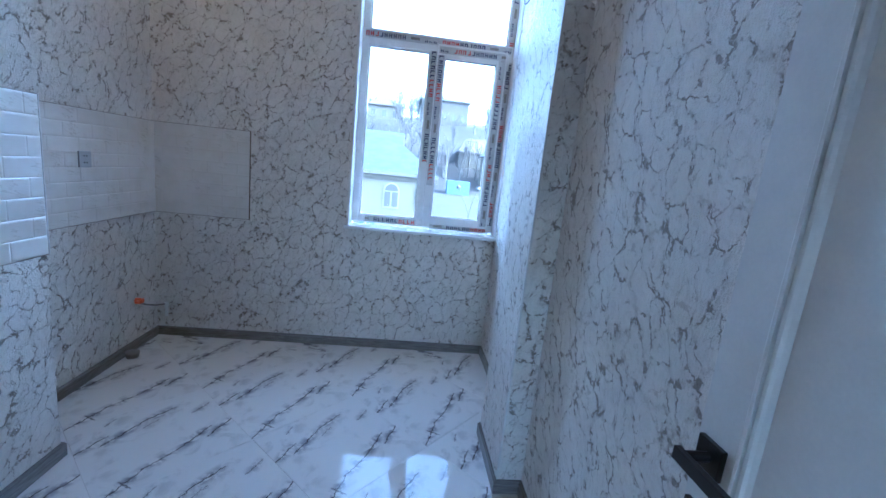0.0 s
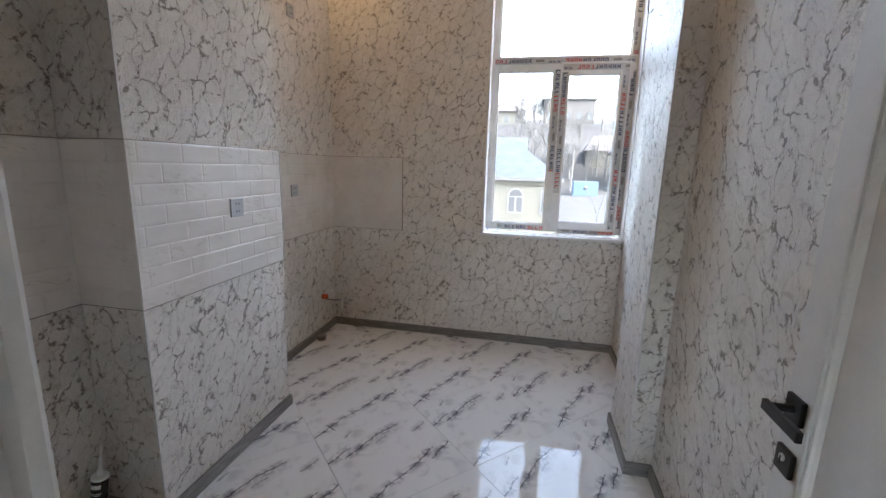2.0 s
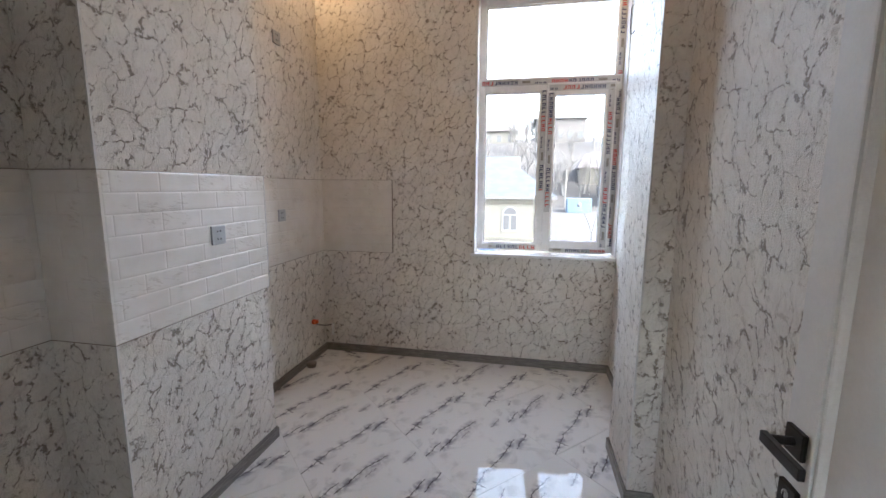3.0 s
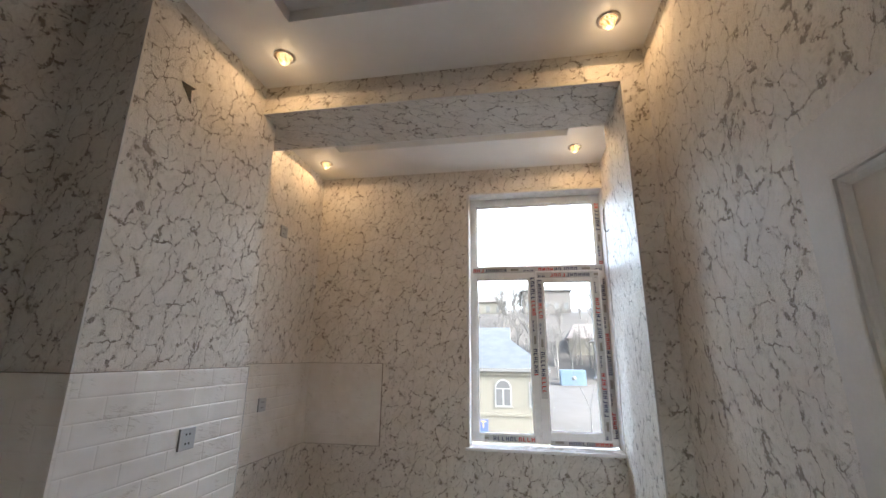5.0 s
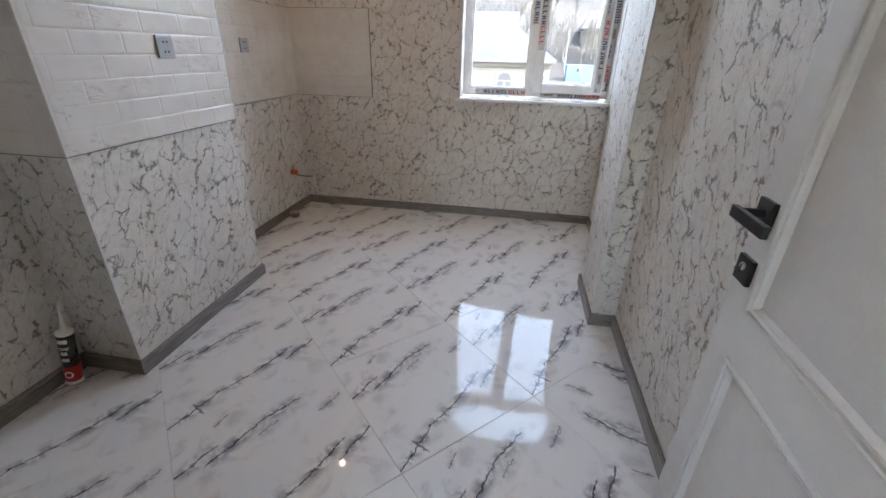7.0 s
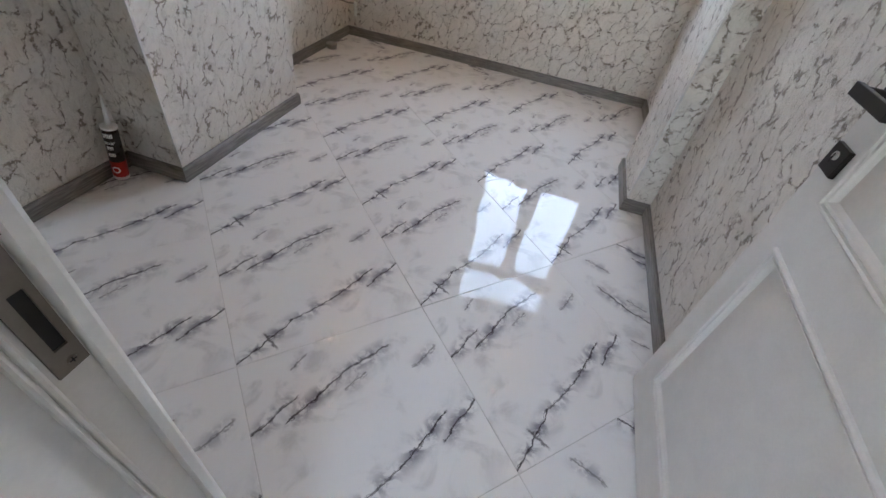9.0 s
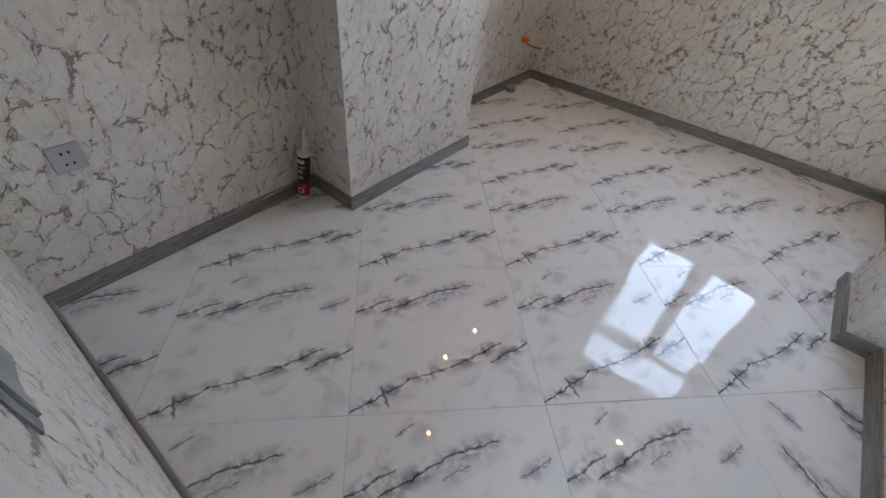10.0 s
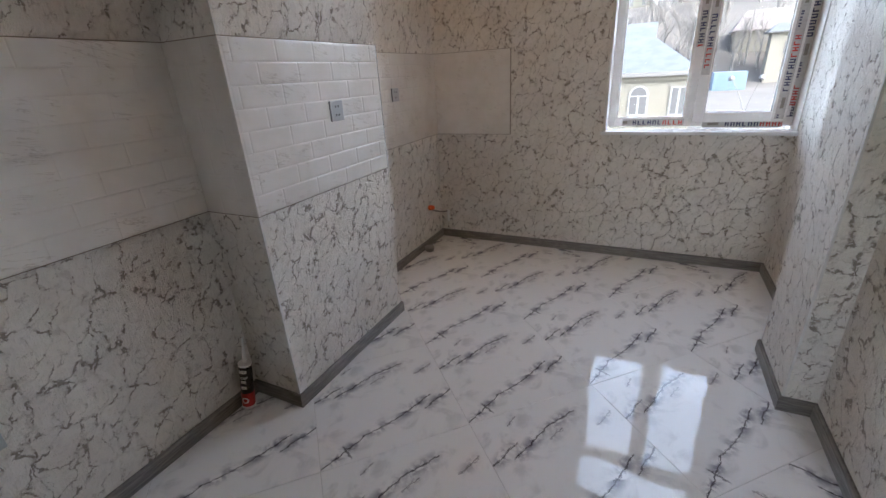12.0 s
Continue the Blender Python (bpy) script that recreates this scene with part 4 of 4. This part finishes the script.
post = thing("street_lamp", (3.45, 22.0, ground_z(3.45, 22)), "grey street lamp with two curved arms", "street lamp")
gz = ground_z(3.45, 22)
part("pole", tube([(0, 0, 0), (0, 0, -0.9 - gz)], [0.05, 0.03]), M_POLE, post)
for hx, hz in ((-0.68, 0.72), (0.38, 0.75)):
    top = -0.9 - gz
    arm = part("arm", tube([(0, 0, top), (hx * 0.25, 0, top + 0.55), (hx * 0.6, 0, top + 1.05), (hx, 0, top + 1.5)], [0.022, 0.018, 0.015, 0.015]), M_POLE, post)
    part("lamp_head", lathe([(0.03, 0.1), (0.09, 0.06), (0.12, -0.03), (0.10, -0.08)], pose(hx, 0, top + 1.5, 0, 25 if hx > 0 else -25, 0), 14), M_POLE, post)
for px, py in ((4.85, 54.0), (8.2, 58.0)):
    ut = thing("utility_pole", (px, py, ground_z(px, py)), "weathered wooden utility pole", "pole")
    part("pole", tube([(0, 0, -0.3), (0, 0, 5.2)], [0.12, 0.08]), M_BARK, ut)
    part("crossarm", boxes((-0.6, 0.6, -0.06, 0.06, 4.7, 4.82)), M_BARK, ut)


def bare_tree(seed, height):
    """Trunk and twigs of a leafless tree, as two meshes."""
    rng = random.Random(seed)
    trunk, twigs = bmesh.new(), bmesh.new()

    def grow(p, d, ln, r, depth):
        pts, rad = [p], [r]
        for s in range(3):
            d = (d + Vector((rng.uniform(-1, 1), rng.uniform(-1, 1), rng.uniform(-0.3, 0.6))) * 0.16).normalized()
            p = p + d * ln / 3
            pts.append(p)
            rad.append(r * (1 - 0.18 * (s + 1)))
        tube(pts, rad, 5 if depth < 2 else 3, trunk if depth < 2 else twigs)
        if depth < 4:
            for s in range(5 if depth else 6):
                q = pts[1 + s % 3]
                nd = (d + Vector((rng.uniform(-1, 1), rng.uniform(-1, 1), rng.uniform(-0.1, 0.8))) * 0.85).normalized()
                grow(q, nd, ln * rng.uniform(0.5, 0.7), rad[1] * 0.5, depth + 1)

    grow(Vector((0, 0, -0.2)), Vector((0, 0, 1)), height * 0.42, height * 0.022, 0)
    t = thing("bare_tree", (0, 0, 0), "leafless pale-barked tree on the slope", "tree", "bare trees")
    part("trunk", trunk, M_BARK, t)
    part("crown", twigs, M_BARK, t)
    return t


rng = random.Random(9)
spots = [(rng.uniform(-14, 16), rng.uniform(54, 92), 1.0) for i in range(105)]
spots = [p for p in spots if not (4.0 < p[0] < 10.5 and 58 < p[1] < 76)] + [(1.6, 56, 1.0), (2.8, 60, 1.1), (0.2, 62, 1.1), (-0.6, 58, 1.0), (3.4, 66, 1.0), (4.4, 72, 1.0), (10.4, 71, 1.0), (6.6, 66, 1.0)]
rng = random.Random(4)
trees = [bare_tree(11, 6.5), bare_tree(23, 7.5), bare_tree(37, 5.5)]
for i, (x, y, s) in enumerate(spots):
    t = trees[i] if i < 3 else None
    m = pose(x, y, ground_z(x, y), 0, 0, rng.uniform(0, 360))
    if t is not None:
        t.matrix_world = m
    else:
        copy_thing(trees[i % 3], m)


# ---- wall tiles with raised brick relief ----
def splash(name, origin, turn, length, start, label, rows=8, free_end=False):
    """A tiled band; it runs along +y before the turn and faces +x."""
    m = Matrix.Translation(origin) @ pose(0, 0, 0, 0, 0, turn)
    bm = boxes((0.0005, 0.0105, 0.0, length, 0.0, SPL_1 - SPL_0))
    bmesh.ops.transform(bm, matrix=m, verts=bm.verts)
    back = structure(name, bm, M_SPLASH, label, "wall tiles")
    high = SPL_1 - SPL_0
    # brown-grey strips draw the joint line and its thin shadow round the tiles
    seam = boxes((0.0005, 0.0112, 0.0, length, high, high + 0.0028), (0.0005, 0.0112, 0.0, length, -0.0028, 0.0))
    if free_end:
        box(seam, 0.0005, 0.0112, length, length + 0.0028, -0.0028, high + 0.0028)
    bmesh.ops.transform(seam, matrix=m, verts=seam.verts)
    part("joint_shade", seam, M_JOINT_SHADE, back, "brown-grey strip for the joint and thin shadow along the tiles")
    bw, bh = 0.2, (SPL_1 - SPL_0) / 8
    cache = {}
    for row in range(rows):
        y = start - (bw / 2 if row % 2 else 0.0)
        while y < length:
            y0, y1 = max(0.001, y + 0.0004), min(length - 0.001, y + bw - 0.0004)
            if y1 - y0 > 0.012:
                key = round(y1 - y0, 4)
                if key not in cache:
                    b2 = bmesh.new()
                    rings = [[b2.verts.new((h, a, c)) for a, c in ((d, d), (key - d, d), (key - d, bh - 0.0008 - d), (d, bh - 0.0008 - d))] for d, h in ((0.0, 0.0111), (0.0036, 0.0121), (0.0090, 0.0124))]
                    for a, c in zip(rings, rings[1:]):
                        for i in range(4):
                            b2.faces.new((a[i], a[(i + 1) % 4], c[(i + 1) % 4], c[i]))
                    b2.faces.new(rings[-1])
                    bmesh.ops.recalc_face_normals(b2, faces=b2.faces)
                    me = bpy.data.meshes.new("brick")
                    b2.to_mesh(me)
                    b2.free()
                    me.materials.append(M_SPLASH)
                    cache[key] = me
                ob = new("brick", cache[key])
                ob.parent = back
                ob.matrix_world = m @ Matrix.Translation((0.0, y0, row * bh + 0.0004))
            y += bw
    return back


CREAM = "cream glazed wall tiles with raised brick relief"
splash("wall_tiles_pier", (PIER_X, PIER_0, SPL_0), 0, PIER_1 - PIER_0, -0.07, CREAM + " on the pier")
splash("wall_tiles_near", (LEFT_N, NEAR_Y, SPL_0), 0, PIER_0 - NEAR_Y, -0.03, CREAM + " above the socket")
splash("wall_tiles_return", (LEFT_N + 0.011, PIER_0, SPL_0), -90, PIER_X - LEFT_N + 0.002, -0.1, CREAM + " on the pier's side")
splash("wall_tiles_recess", (LEFT_F, PIER_1, SPL_0), 0, FAR_Y - PIER_1, -0.05, CREAM + " in the recess")
splash("wall_tiles_window", (LEFT_F + 0.011, FAR_Y, SPL_0), -90, 0.629, -0.05, CREAM + " on the window wall", 8, True)
south = splash("wall_tiles_south", (-1.055, NEAR_Y, SPL_0 - 0.045), 90, 0.52, 0.0, "cream glazed wall tiles beside the door", 0)
part("raw_edge", boxes((-1.0548, -1.0540, NEAR_Y + 0.001, NEAR_Y + 0.0112, SPL_0 - 0.045, SPL_1 - 0.045)), M_EDGE, south, "brown unglazed tile edge")
structure("trim", boxes((PIER_X, PIER_X + 0.013, PIER_1, PIER_1 + 0.004, SPL_0, SPL_1)), M_PVC, "thin white edge trim on the pier tiles", "trim")


# ---- floor: diagonal polished tiles on a grout bed ----
floor = structure("floor", boxes((-1.80, 0.95, -0.42, 3.2, -0.05, -0.0022)), M_GROUT, "glossy white marble-print tiles laid diagonally", "floor")


def clip(poly, nx, ny, c):
    """Keeps the side where nx * x + ny * y <= c."""
    out = []
    for i, p in enumerate(poly):
        q = poly[(i + 1) % len(poly)]
        a, b = nx * p[0] + ny * p[1] - c, nx * q[0] + ny * q[1] - c
        if a <= 0:
            out.append(p)
        if a * b < 0:
            t = a / (a - b)
            out.append((p[0] + t * (q[0] - p[0]), p[1] + t * (q[1] - p[1])))
    return out


def tile_mesh(poly):
    n = len(poly)
    cx, cy = sum(p[0] for p in poly) / n, sum(p[1] for p in poly) / n
    bm = bmesh.new()
    rings = []
    for s, z in ((1.0, -0.008), (1.0, -0.0009), (1 - 0.0024, 0.0)):
        rings.append([bm.verts.new((cx + (x - cx) * s, cy + (y - cy) * s, z)) for x, y in poly])
    for a, b in zip(rings, rings[1:]):
        for i in range(n):
            bm.faces.new((a[i], a[(i + 1) % n], b[(i + 1) % n], b[i]))
    bm.faces.new(rings[-1])
    bmesh.ops.recalc_face_normals(bm, faces=bm.faces)
    me = bpy.data.meshes.new("tile")
    bm.to_mesh(me)
    bm.free()
    me.materials.append(M_TILE)
    return me


tilt = random.Random(5)
GAP, U0, V0, S2 = 0.0009, -0.280, 0.499, math.sqrt(0.5)
square = [(GAP, GAP), (TILE - GAP, GAP), (TILE - GAP, TILE - GAP), (GAP, TILE - GAP)]
whole = tile_mesh(square)
for i in range(-6, 9):
    for j in range(-5, 9):
        u, v = U0 + i * TILE, V0 + j * TILE
        base = Matrix.Translation(((u - v) * S2, (u + v) * S2, 0.0)) @ pose(0, 0, 0, 0, 0, 45)
        # cut pieces along the window and door walls were turned by the tiler
        cx, cy = (u + TILE / 2 - v - TILE / 2) * S2, (u + TILE / 2 + v + TILE / 2) * S2
        turned = cy > 2.86 or (cx > 0.50 and cy < 1.3)
        m = base @ (Matrix.Translation((TILE, 0, 0)) @ pose(0, 0, 0, 0, 0, 90) if turned else Matrix.Identity(4))
        world_poly = [m @ Vector((x, y, 0.0)) for x, y in square]
        poly = [(p.x, p.y) for p in world_poly]
        for nx, ny, c in ((1, 0, 0.86), (-1, 0, 1.70), (0, 1, 3.12), (0, -1, 0.41)):
            poly = clip(poly, nx, ny, c) if poly else poly
        if len(poly) < 3:
            continue
        inv = m.inverted()
        local_poly = [(inv @ Vector((x, y, 0.0))) for x, y in poly]
        same = len(local_poly) == 4 and all(min((p.x - a) ** 2 + (p.y - b) ** 2 for a, b in square) < 1e-8 for p in local_poly)
        ob = new("tile", whole if same else tile_mesh([(p.x, p.y) for p in local_poly]))
        ob.parent = floor
        half = Matrix.Translation((TILE / 2, TILE / 2, 0))
        ob.matrix_world = m @ half @ pose(0, 0, 0, tilt.uniform(-0.16, 0.16), tilt.uniform(-0.16, 0.16), 0) @ half.inverted()
